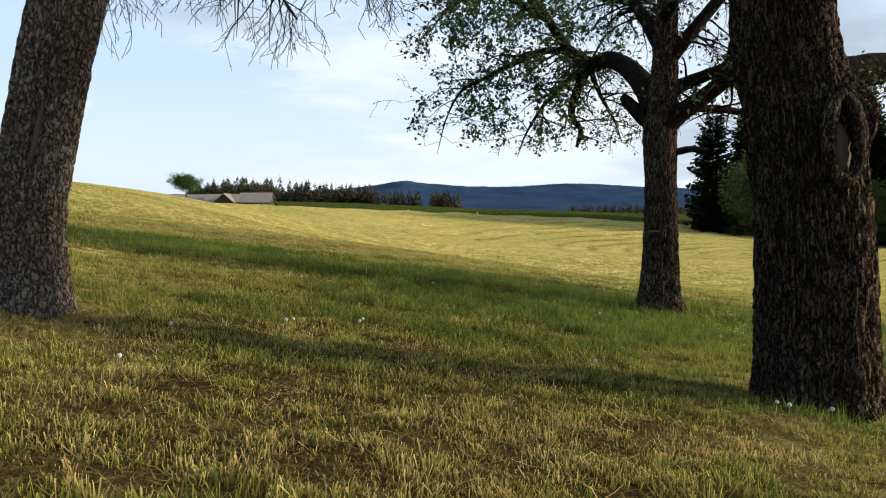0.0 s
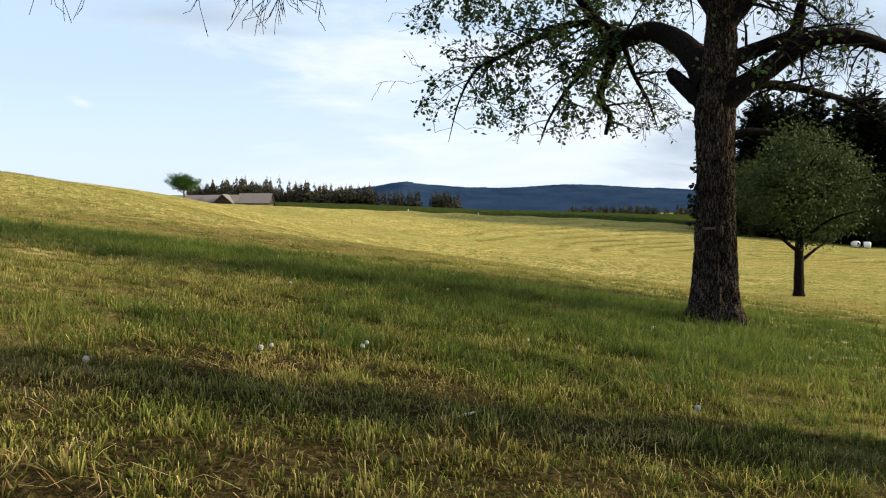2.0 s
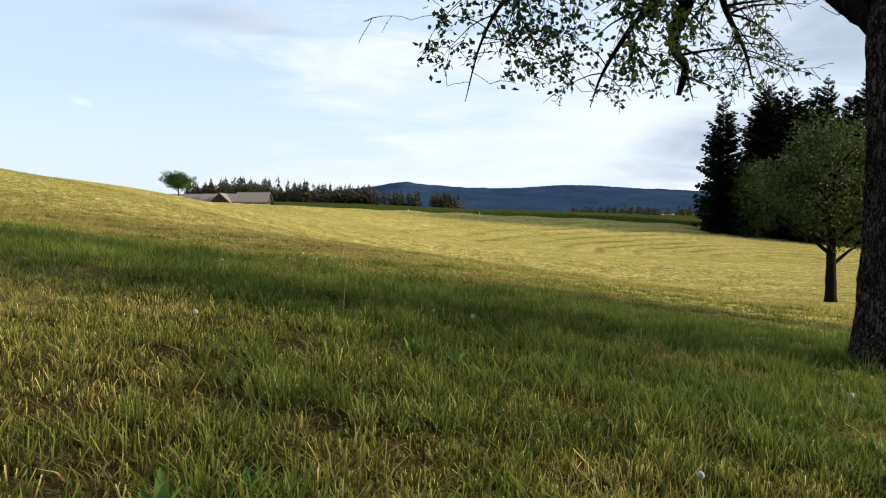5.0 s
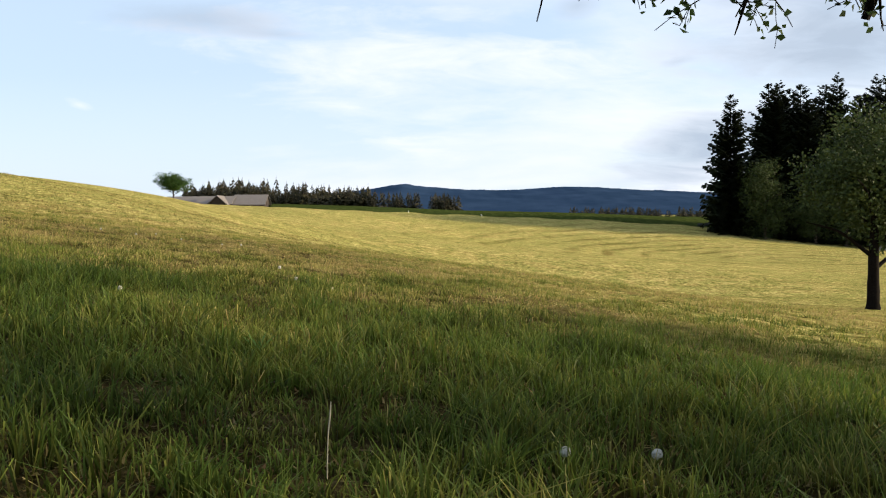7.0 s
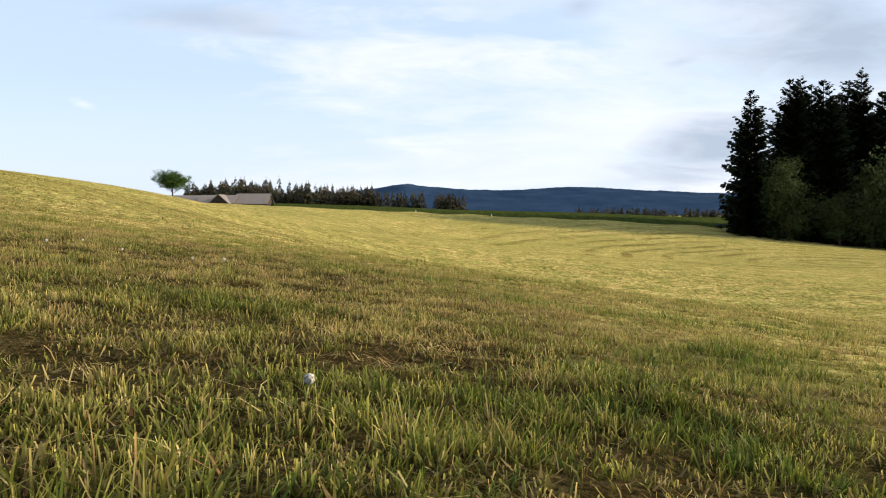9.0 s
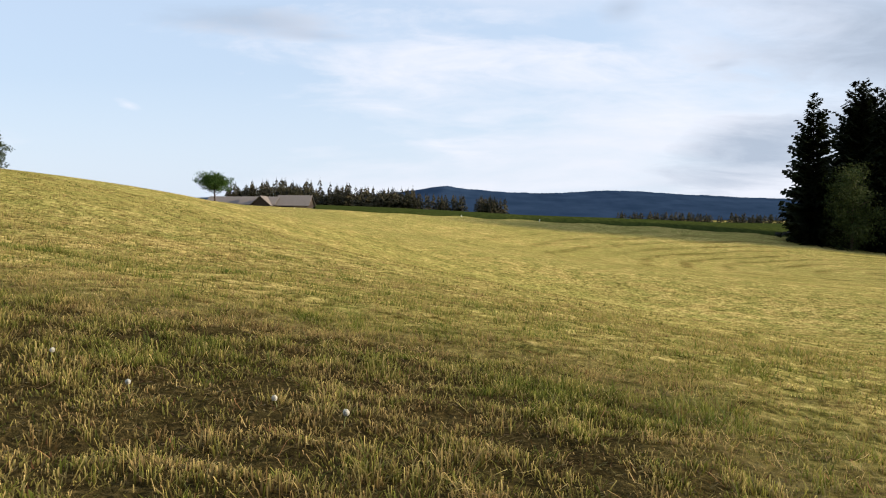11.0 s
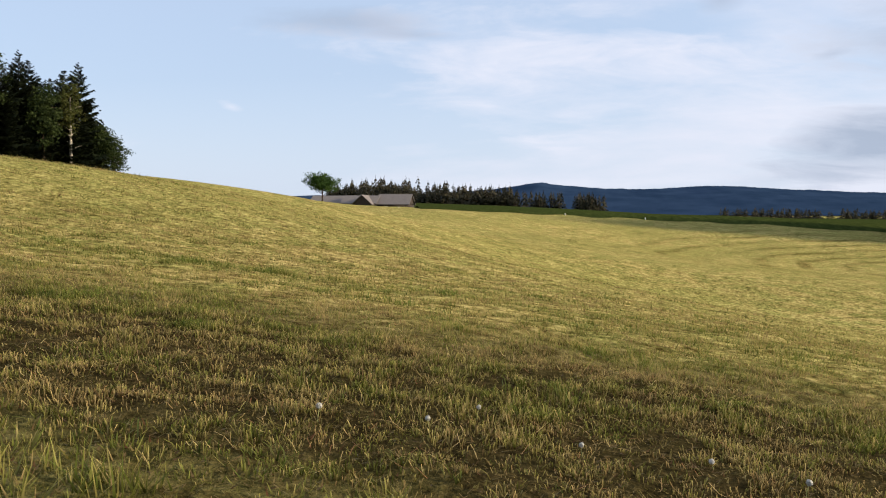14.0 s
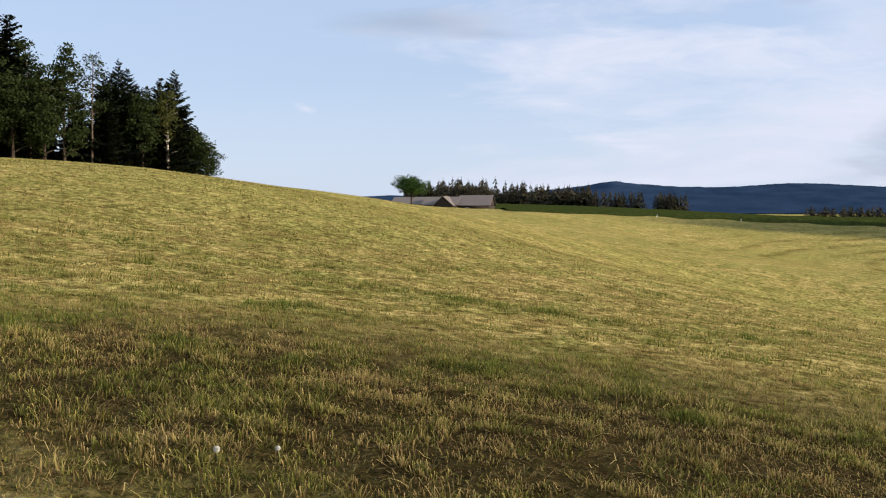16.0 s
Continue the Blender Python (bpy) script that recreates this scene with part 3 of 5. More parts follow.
def trunk_mesh(shape, line, sides, flare, rng, furrow=0.04, seed=0.0, bulges=(), per=14):
    """A trunk with root flare, upright furrows and swellings (height, angle, reach in angle, reach in height, size)."""
    line = catmull(line, per)
    n = len(line)
    a = np.linspace(0, 2 * np.pi, sides, endpoint=False)
    verts = []
    z0 = line[0, 2]
    for i, (x, y, z, r) in enumerate(line):
        up = z - z0
        for j in range(sides):
            t = a[j]
            c, s = math.cos(t), math.sin(t)
            lobes = flare * math.exp(-up / 0.28) * (0.75 + 0.5 * math.sin(t * 5 + seed) * math.sin(t * 2 + seed * 2))
            k = r * 58
            w = noise.noise(Vector((c * 3, s * 3, z * 3 + seed))) * 0.9
            f = min(abs(noise.noise(Vector((c * k + w, s * k, z * 3.2 + seed)))) * 2.4, 1.0)
            f = f * 0.75 + 0.25 * noise.noise(Vector((c * k * 2.3, s * k * 2.3, z * 16 + seed)))
            low = noise.noise(Vector((c * 1.3, s * 1.3, z * 0.9 + seed))) * 0.12
            rr = r * (1 + low) + lobes * r + furrow * (f - 0.5)
            for hz, ang, ra, rz, k in bulges:
                da = (t - ang + math.pi) % (2 * math.pi) - math.pi
                rr += k * math.exp(-(da / ra) ** 2 - ((z - hz) / rz) ** 2)
            verts.append((x + c * rr, y + s * rr, z))
    faces = [(i * sides + j, i * sides + (j + 1) % sides, (i + 1) * sides + (j + 1) % sides, (i + 1) * sides + j) for i in range(n - 1) for j in range(sides)]
    shape.add(verts, faces)


# ---- ground ----
def spaced(lo, hi, fine_lo, fine_hi, fine, growth=1.12):
    """Lines of a grid: even inside the fine stretch, wider and wider outside."""
    mid = list(np.arange(fine_lo, fine_hi + fine / 2, fine))
    up, s = [], fine
    while (up[-1] if up else mid[-1]) < hi:
        s *= growth
        up.append((up[-1] if up else mid[-1]) + s)
    down, s = [], fine
    while (down[-1] if down else mid[0]) > lo:
        s *= growth
        down.append((down[-1] if down else mid[0]) - s)
    return np.array(down[::-1] + mid + up)


def sheet(xs, ys, height):
    gx, gy = np.meshgrid(xs, ys)
    z = height(gx, gy)
    nx, ny = len(xs), len(ys)
    idx = np.arange(nx * ny).reshape(ny, nx)
    f = np.stack([idx[:-1, :-1], idx[:-1, 1:], idx[1:, 1:], idx[1:, :-1]], -1).reshape(-1, 4)
    s = Shape()
    s.add(np.stack([gx, gy, z], -1), f.tolist())
    return s


def rough_land(x, y):
    near = np.exp(-((x + 3) ** 2 + (y - 18) ** 2) / (2 * 22.0 ** 2))
    return land(x, y) + near * (0.025 * wave_noise(x, y, 0.7, 2) + 0.02 * wave_noise(x, y, 1.9, 3)) + 0.10 * wave_noise(x, y, 14, 4) * np.clip((np.hypot(x, y - 20) - 30) / 60, 0, 1)


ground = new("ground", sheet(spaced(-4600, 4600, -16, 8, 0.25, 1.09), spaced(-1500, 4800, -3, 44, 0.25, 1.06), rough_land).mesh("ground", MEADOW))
# follows the camera's path; grass thickens and the ground darkens along it
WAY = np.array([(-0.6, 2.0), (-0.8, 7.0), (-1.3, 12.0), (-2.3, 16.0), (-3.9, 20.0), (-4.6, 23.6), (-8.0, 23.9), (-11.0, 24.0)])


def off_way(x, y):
    """Distance from the camera's line through the meadow."""
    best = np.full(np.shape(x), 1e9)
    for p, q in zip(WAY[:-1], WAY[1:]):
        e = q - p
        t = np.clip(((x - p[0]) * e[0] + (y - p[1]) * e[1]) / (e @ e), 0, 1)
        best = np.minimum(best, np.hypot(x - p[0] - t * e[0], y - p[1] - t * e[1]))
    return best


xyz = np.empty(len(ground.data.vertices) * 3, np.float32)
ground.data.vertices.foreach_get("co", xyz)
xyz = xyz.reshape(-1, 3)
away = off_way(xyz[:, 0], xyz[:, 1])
# weight of the darkened thatch, fading away from the camera's line
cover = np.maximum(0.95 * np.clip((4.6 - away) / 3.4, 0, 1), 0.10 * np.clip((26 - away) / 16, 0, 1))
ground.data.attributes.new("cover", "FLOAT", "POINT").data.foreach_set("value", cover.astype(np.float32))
tagged(ground, "mown hay meadow with yellow-green stubble and swath marks", "meadow", kind="structure")

def crop_sheet():
    """The field's left edge slants away beside the farm."""
    xs, ys = spaced(-34, 700, -34, 60, 4), spaced(176, 1400, 177, 200, 2)
    shape = sheet(xs, ys, lambda x, y: 0 * x)
    v = shape.v[0]
    v[:, 0] -= 0.215 * (v[:, 1] - 176) * np.clip((120 - v[:, 0]) / 150, 0, 1)
    v[:, 2] = land(v[:, 0], v[:, 1]) + 0.45 * np.clip((v[:, 1] - 176.5) / 1.5, 0, 1) - 0.1 + 0.05 * wave_noise(v[:, 0], v[:, 1], 9, 8)
    return shape


crop = new("crop_field", crop_sheet().mesh("crop_field", CROP))
tagged(crop, "dark green field of young crop beyond the meadow", "field", kind="structure")


def hills():
    """Wooded ridge on the horizon, with the haze put into its colour."""
    xs = np.concatenate([np.arange(-7000, -900, 80.0), np.arange(-900, 2600, 10.0), np.arange(2600, 7001, 80.0)])
    ys = np.linspace(3300, 4700, 24)

    def height(x, y):
        r = np.interp(x, (-7000, -900, -560, -421, -300, -235, -187, -140, -60, 47, 251, 430, 560, 631, 720, 850, 1100, 1400, 2200, 7000),
                      (70, 88, 106, 123, 138, 150, 156, 150, 139, 131, 122, 128, 137, 140, 137, 129, 116, 106, 96, 80))
        rise = np.sin(np.clip((y - 3300) / 1200, 0, 1) * np.pi / 2) ** 0.8
        rough = 3 * wave_noise(x, y, 300, 11) + 1.6 * wave_noise(x, y, 70, 12) + 1.0 * wave_noise(x, y, 24, 13)
        return -6 + (r + rough) * rise

    ob = new("backdrop", sheet(xs, ys, height).mesh("backdrop", HAZE_HILL))
    return tagged(ob, "long wooded hill ridge on the horizon, coloured haze blue", "hills", kind="structure")


hills()


# ---- spruces and other far trees ----
def spruce_mesh(seed, height, base_r, tiers, per, ragged=0.3, clear=0.06):
    """Trunk and drooping boughs, each hung with small sprays of needles."""
    rng = np.random.RandomState(seed)
    trunk, boughs = Shape(), Shape()
    tube(trunk, [(0, 0, -0.6, 0.016 * height), (0, 0, height * 0.5, 0.009 * height), (0.006 * height * rng.normal(), 0, height * 0.985, 0.03)], 7)
    for i in range(tiers):
        u = i / (tiers - 1)
        z = height * (clear + (1 - clear) * u) * 0.985
        reach = base_r * min(1.0, (1 - u) ** 0.66 * 1.06) * (0.86 + 0.28 * rng.rand()) + 0.012 * height
        for k in range(max(4, int(per * (1 - 0.62 * u)))):
            a = rng.uniform(0, 6.283)
            ln = reach * (1 - ragged + 1.6 * ragged * rng.rand())
            ca, sa = math.cos(a), math.sin(a)
            # low boughs hang and turn up at the tips, high ones rise
            drop = ln * (rng.uniform(0.22, 0.5) * (1 - u) - 0.55 * u)
            zz = z + rng.normal() * height * 0.012
            count = 8 if ln > 1.6 else 5
            for q in range(count):
                t = 0.04 + 0.96 * (q + rng.uniform(0.1, 0.9)) / count
                r = ln * t
                h = zz - drop * t + ln * 0.16 * t ** 3
                for side in (-1, 1):
                    w = ln * rng.uniform(0.13, 0.28) * (1.15 - 0.7 * t) + 0.24
                    fwd = w * rng.uniform(0.4, 1.0)
                    hang = w * rng.uniform(0.3, 1.2) * (1 - 0.5 * u)
                    x0, y0 = ca * r, sa * r
                    x1, y1 = x0 + ca * fwd - sa * w * side, y0 + sa * fwd + ca * w * side
                    boughs.add([(x0 - ca * 0.2 * w, y0 - sa * 0.2 * w, h), (x0 - sa * w * 0.55 * side, y0 + ca * w * 0.55 * side, h - hang * 0.75), (x1, y1, h - hang), (x0 + ca * w * 0.7, y0 + sa * w * 0.7, h + 0.03 * w)], [(0, 1, 2), (0, 2, 3)])
    return trunk, boughs


def pine_tree(seed, at, height, width, lean):
    """Slender pine: a bare stem and a thin, layered crown near the top."""
    rng = np.random.RandomState(seed)
    ob = thing("pine", at, "slender pine with a bare stem and thin crown on the hill", "tree", "hill pines")
    stem, crown = Shape(), Shape()
    tube(stem, catmull([(0, 0, -0.5, 0.20), (lean * 0.3, 0, height * 0.4, 0.15), (lean, 0, height * 0.97, 0.04)], 6), 7, 0.05)
    for k in range(26):
        u = rng.uniform(0.42, 1.0)
        a, ln = rng.uniform(0, 6.283), width * 0.5 * (1.15 - u) ** 0.5 * rng.uniform(0.4, 1.1)
        p0 = np.array([lean * u, 0, height * u * 0.96])
        p1 = p0 + np.array([math.cos(a), math.sin(a), rng.uniform(0.0, 0.5)]) * ln
        tube(stem, [(*p0, 0.045), (*p1, 0.012)], 4)
        if u > 0.5 or rng.rand() < 0.4:
            leaves_at(crown, p1 + rng.normal(size=(50, 3)) * [0.6, 0.6, 0.3], 0.45, rng, 0.5, -0.2)
    part("trunk", stem, TRUNK_FAR, ob)
    part("crown", crown, TREE_LEAF, ob, smooth=False, kind="stuff")
    return ob


def conifer(name, seed, height, base_r, tiers, per, ragged, clear, material, at, label, category, group):
    t, b = spruce_mesh(seed, height, base_r, tiers, per, ragged, clear)
    ob = thing(name, at, label, category, group)
    part("trunk", t, TWIG, ob)
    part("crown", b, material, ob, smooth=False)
    return ob


def crown_blobs(rng, center, size, clumps, per, leaf_size, shape, hollow=0.35):
    """An uneven crown: clumps of leaves spread over a lumpy body."""
    cx, cy, cz = center
    ph = rng.uniform(0, 6.283, 4)
    for _ in range(clumps):
        d = rng.normal(size=3)
        d /= np.linalg.norm(d)
        a = math.atan2(d[1], d[0])
        lump = 1 + 0.20 * math.sin(3 * a + ph[0]) * math.cos(4 * d[2] + ph[1]) + 0.14 * math.sin(5 * a + ph[2] + 6 * d[2])
        r = (hollow + (1 - hollow) * rng.rand() ** 0.5) * lump
        q = np.array([cx, cy, cz]) + d * np.array(size) * r * rng.uniform(0.75, 1.12)
        spread = min(size) * rng.uniform(0.14, 0.28)
        spot = q + np.clip(rng.normal(size=(per, 3)), -1.6, 1.6) * spread * [1.2, 1.2, 0.8]
        leaves_at(shape, spot[spot[:, 2] > cz - 0.97 * size[2]], leaf_size, rng, 0.75, 0.3)


def broad_tree(name, seed, at, height, width, trunk_h, clumps, per, leaf_size, material, label, group="", lean=(0, 0), bark=None):
    rng = np.random.RandomState(seed)
    ob = thing(name, at, label, "tree", group)
    tr, lv = Shape(), Shape()
    r0 = min(0.028 * height, 0.3)
    tube(tr, catmull([(0, 0, -0.5, r0 * 1.4), (0, 0, 0.3, r0 * 1.1), (lean[0] * 0.4, lean[1] * 0.4, trunk_h, r0 * 0.85), (lean[0], lean[1], height * 0.8, r0 * 0.2)], 5), 10, 0.08)
    for k in range(9):
        a = k * 2.4 + rng.rand()
        z = trunk_h * 0.8 + (height * 0.75 - trunk_h) * k / 9
        q = np.array([math.cos(a), math.sin(a), 0.7])
        ln = width * 0.42 * rng.uniform(0.7, 1.1)
        tube(tr, catmull([(0, 0, z, r0 * 0.4), (*(q * ln * 0.5 + [0, 0, z]), r0 * 0.25), (*(q * ln * [1, 1, 0.7] + [0, 0, z]), r0 * 0.06)], 4), 5, 0.05)
    mid = (lean[0], lean[1], (trunk_h + height) / 2)
    half = np.array([width / 2, width / 2, (height - trunk_h) / 2])
    for k in range(7):
        off = rng.normal(size=3)
        off *= rng.uniform(0.36, 0.62) / np.linalg.norm(off)
        crown_blobs(rng, np.array(mid) + off * half, half * rng.uniform(0.50, 0.72), clumps // 7, per, leaf_size, lv)
    part("trunk", tr, bark or BARK, ob)
    part("crown", lv, material, ob, smooth=False, kind="stuff")
    return ob


SPRUCE = "tall dark green spruce at the forest edge"
rng = np.random.RandomState(21)
models = []
for k, (h, r, tiers, per) in enumerate([(25.5, 5.0, 30, 18), (28, 5.4, 30, 18), (26, 5.2, 30, 18)]):
    x, y = ((51.5, 168.0), (60.5, 171.0), (66.0, 169.0))[k]
    models.append(conifer("spruce", 30 + k, h, r, tiers, per, 0.30, 0.03, NEEDLE_SHADED, (x, y, gz(x, y)), SPRUCE, "tree", "spruces of the forest"))
for row in range(2):
    for k in range(15):
        x = 61.5 + 3.8 * k + rng.uniform(-1.3, 1.3) + row * 2
        y = 174.0 - 0.15 * (x - 58) + row * 5.5 + rng.uniform(-1.5, 1.5)
        s = rng.uniform(1.04, 1.16)
        copy_thing(models[rng.randint(3)], pose(x, y, gz(x, y), 0, 0, rng.uniform(0, 360)) @ Matrix.Diagonal((s, s, s, 1)))
for x, y, h, w, seed in [(56.5, 164, 15, 9, 1), (65.5, 164, 11, 8, 2), (71, 164, 15, 9, 3), (78, 163, 13, 9, 4), (85, 162, 14, 9, 9)]:
    broad_tree("edge_tree", 60 + seed, (x, y, gz(x, y)), h, w, 1.0, 300, 36, 0.30, BACK_LEAF, "leafy green tree in front of the dark spruces", "edge trees")

# wood on the hill: spruces, pines and a few leafy trees (x, y, height, spread)
for k, (x, y, h, w) in enumerate((
    (-110.9, 142.0, 24.8, 1.15), (-112.3, 138.1, 24.3, 1.1), (-116.6, 137.0, 24.7, 1.1), (-97.3, 147.3, 16.0, 1.1), (-96.4, 150.3, 17.2, 0.9), (-96.3, 152.8, 17.5, 1.15),
    (-92.8, 157.4, 17.7, 1.2), (-91.9, 160.3, 18.0, 1.15), (-106.0, 152.2, 14.1, 1.1), (-113.1, 150.5, 17.7, 1.1), (-104.3, 159.5, 16.7, 1.2), (-100.1, 164.6, 17.1, 1.2),
    (-99.6, 160.2, 16.6, 1.1), (-118.0, 128.0, 22.9, 1.1), (-112.0, 121.0, 20.9, 1.1), (-109.0, 112.0, 19.9, 1.1),
)):
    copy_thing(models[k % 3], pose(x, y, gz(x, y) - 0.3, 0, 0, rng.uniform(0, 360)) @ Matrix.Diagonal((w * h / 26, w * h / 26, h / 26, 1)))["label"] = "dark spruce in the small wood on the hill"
for k, (x, y, h, w) in enumerate(((-100.9, 137.2, 15.6, 6.5), (-99.8, 140.5, 18.0, 7.0), (-93.4, 152.3, 13.2, 6.0), (-90.7, 163.3, 10.9, 5.0), (-104.3, 134.4, 14.0, 7.0), (-108.8, 130.5, 18.4, 8.0), (-105.0, 122.0, 14.8, 8.0))):
    broad_tree("hill_tree", 75 + k, (x, y, gz(x, y)), h, w, 1.0, 190, 36, 0.42, TREE_LEAF, "leafy tree among the spruces on the hill", "hill trees")
broad_tree("hill_tree", 84, (-88.0, 164.8, gz(-88.0, 164.8)), 8.6, 6.0, 0.8, 150, 34, 0.30, TREE_LEAF, "small round leafy tree at the end of the wood", "hill trees")
broad_tree("birch", 85, (-90.9, 156.2, gz(-90.9, 156.2)), 15.4, 5.0, 4.0, 110, 26, 0.26, BIRCH_LEAF, "yellowish green birch before the dark spruces", "hill trees", bark=BIRCH_BARK)
pine_tree(86, (-97.7, 144.6, gz(-97.7, 144.6)), 18.1, 6.0, 0.5)
pine_tree(87, (-106.2, 140.7, gz(-106.2, 140.7)), 19.4, 6.5, -0.6)

def far_wood(name, label, spots, seed, per=5, tiers=9):
    """A far row of conifers, too many to count: one mesh."""
    r = np.random.RandomState(seed)
    boughs, stems = Shape(), Shape()
    for x, y, h, w in spots:
        z0 = gz(x, y)
        tube(stems, [(x, y, z0 - 0.5, 0.02 * h), (x, y, z0 + h * 0.9, 0.004 * h)], 4)
        for i in range(tiers):
            u = i / (tiers - 1)
            for k in range(per):
                a = r.uniform(0, 6.283)
                ln = w * (1 - u) ** 0.75 * r.uniform(0.6, 1.3) + 0.1
                zz = z0 + h * (0.12 + 0.86 * u) + r.normal() * 0.02 * h
                ca, sa = math.cos(a), math.sin(a)
                ww = ln * 0.35
                boughs.add([(x, y, zz + 0.05 * h), (x + ca * ln - sa * ww, y + sa * ln + ca * ww, zz - 0.07 * h), (x + ca * ln * 1.25, y + sa * ln * 1.25, zz - 0.02 * h), (x + ca * ln + sa * ww, y + sa * ln - ca * ww, zz - 0.07 * h)], [(0, 1, 2), (0, 2, 3)])
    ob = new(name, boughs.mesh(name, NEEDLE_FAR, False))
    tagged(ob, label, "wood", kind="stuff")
    part("stems", stems, TRUNK_FAR, ob)
    return ob


r = np.random.RandomState(4)
far_wood("far_wood", "brownish green conifer wood behind the farm", [(x, 470 + r.uniform(-12, 25), (6.5 + 5.5 * r.rand() ** 2 + (2.5 if -125 < x < -95 else 0)) * r.uniform(0.85, 1.15), r.uniform(2.0, 3.5)) for x in -40 - 98 * r.rand(300)] + [(x, 472, h, w) for x, h, w in ((-112, 14.5, 2.6), (-108, 12.5, 2.4), (-103, 13.0, 2.0), (-89, 15.0, 2.4), (-80, 12.0, 2.2), (-75, 12.5, 2.0), (-61, 11.5, 2.4), (-50, 11.5, 2.2))], 1)
far_wood("far_copse", "small brownish copse of conifers in the fields", [(x, 465 + r.uniform(-6, 8), r.uniform(6, 9.5), r.uniform(1.2, 2.0)) for x in np.concatenate([r.uniform(-40, -12, 34), r.uniform(-7, 8, 34)])], 2)
far_wood("far_tree_line", "low dark line of trees along the far fields", [(r.uniform(95, 330), 640 + r.uniform(-10, 30), r.uniform(4, 8), r.uniform(1.5, 2.6)) for _ in range(210)], 3)


# ---- farm ----
def box(shape, x0, x1, y0, y1, z0, z1):
    v = [(x, y, z) for z in (z0, z1) for x, y in ((x0, y0), (x1, y0), (x1, y1), (x0, y1))]
    shape.add(v, [(3, 2, 1, 0), (4, 5, 6, 7), (0, 1, 5, 4), (1, 2, 6, 5), (2, 3, 7, 6), (3, 0, 4, 7)])


def gable_roof(shape, x0, x1, y0, y1, eave, ridge, thick=0.18, over=0.5):
    """Two sloping slabs, ridge along x."""
    ym = (y0 + y1) / 2
    for side in (-1, 1):
        ye = ym + side * ((y1 - y0) / 2 + over)
        top = [(x0 - over, ye, eave), (x1 + over, ye, eave), (x1 + over, ym, ridge), (x0 - over, ym, ridge)]
        v = top + [(x, y, z - thick) for x, y, z in top]
        f = [(0, 1, 2, 3), (7, 6, 5, 4), (0, 4, 5, 1), (1, 5, 6, 2), (2, 6, 7, 3), (3, 7, 4, 0)]
        shape.add(v, [q[::-1] for q in f] if side > 0 else f)


def gable_wall(shape, x, y0, y1, eave, ridge, thick=0.25):
    ym = (y0 + y1) / 2
    v = [(xx, y, z) for xx in (x, x + thick) for y, z in ((y0, 0), (y1, 0), (y1, eave), (ym, ridge), (y0, eave))]
    shape.add(v, [(0, 4, 3, 2, 1), (5, 6, 7, 8, 9), (0, 1, 6, 5), (1, 2, 7, 6), (2, 3, 8, 7), (3, 4, 9, 8), (4, 0, 5, 9)])


def farm_building(at, length, depth, eave, ridge, label, windows=(), dormer=None):
    ob = thing("farm_building", at, label, "farmhouse", "farm buildings")
    w = Shape()
    box(w, 0, length, 0, depth, -1.5, eave)
    part("wall", w, BOARD, ob)
    for x in (0.0, length - 0.25):
        g = Shape()
        gable_wall(g, x, 0.05, depth - 0.05, eave - 0.1, ridge - 0.2)
        part("gable", g, BOARD, ob)
    rf = Shape()
    gable_roof(rf, 0, length, 0, depth, eave, ridge)
    part("roof", rf, ROOF, ob, "faded grey roof covering", smooth=False)
    for x in windows:
        s = Shape()
        box(s, x, x + 1.0, -0.06, 0.04, eave - 1.7, eave - 0.6)
        win = part("window", s, WHITE, ob, smooth=False)
        g = Shape()
        for k in (0, 1):
            box(g, x + 0.08 + 0.45 * k, x + 0.47 + 0.45 * k, -0.08, -0.05, eave - 1.62, eave - 0.68)
        part("pane", g, GLASS, win, smooth=False)
    if dormer:
        x0, x1, h = dormer
        xm, zr = (x0 + x1) / 2, eave + h
        d = Shape()
        for side, xe in ((-1, x0 - 0.4), (1, x1 + 0.4)):
            top = [(xe, -3.4, eave - 0.2), (xm, -3.4, zr), (xm, depth / 2, zr), (xe, depth / 2, eave - 0.2)]
            v = top + [(x, y, z - 0.18) for x, y, z in top]
            f = [(0, 1, 2, 3), (7, 6, 5, 4), (0, 4, 5, 1), (1, 5, 6, 2), (2, 6, 7, 3), (3, 7, 4, 0)]
            d.add(v, [q[::-1] for q in f] if side < 0 else f)
        part("cross_roof", d, ROOF, ob, "pale grey cross gable roof", smooth=False)
        g = Shape()
        v = [(x, y, z) for y in (-3.0, -2.75) for x, z in ((x0, -1.0), (x1, -1.0), (x1, eave - 0.3), (xm, zr - 0.25), (x0, eave - 0.3))]
        g.add(v, [(0, 1, 2, 3, 4), (9, 8, 7, 6, 5), (0, 5, 6, 1), (1, 6, 7, 2), (2, 7, 8, 3), (3, 8, 9, 4), (4, 9, 5, 0)])
        part("gable", g, BOARD, ob, "dark timber gable", smooth=False)
    return ob


farm_z = 4.6
farm_building((-90.8, 290, farm_z), 11.0, 10, 0.6, 3.0, "low grey roofed shed on the hill edge")
farm_building((-79.2, 286, farm_z), 10.8, 11, 0.4, 3.0, "grey roofed farmhouse with a timber cross gable", (1.0,), (4.4, 10.2, 2.7))
farm_building((-68.2, 288, farm_z), 10.0, 10, 0.2, 3.5, "long grey roofed barn beside the farmhouse", (2.5,))
broad_tree("farm_tree", 90, (-48.6, 163, gz(-48.6, 163) - 0.1), 4.75, 6.9, 1.3, 380, 44, 0.15, FRESH_LEAF, "round bright green tree on the slope before the farm")
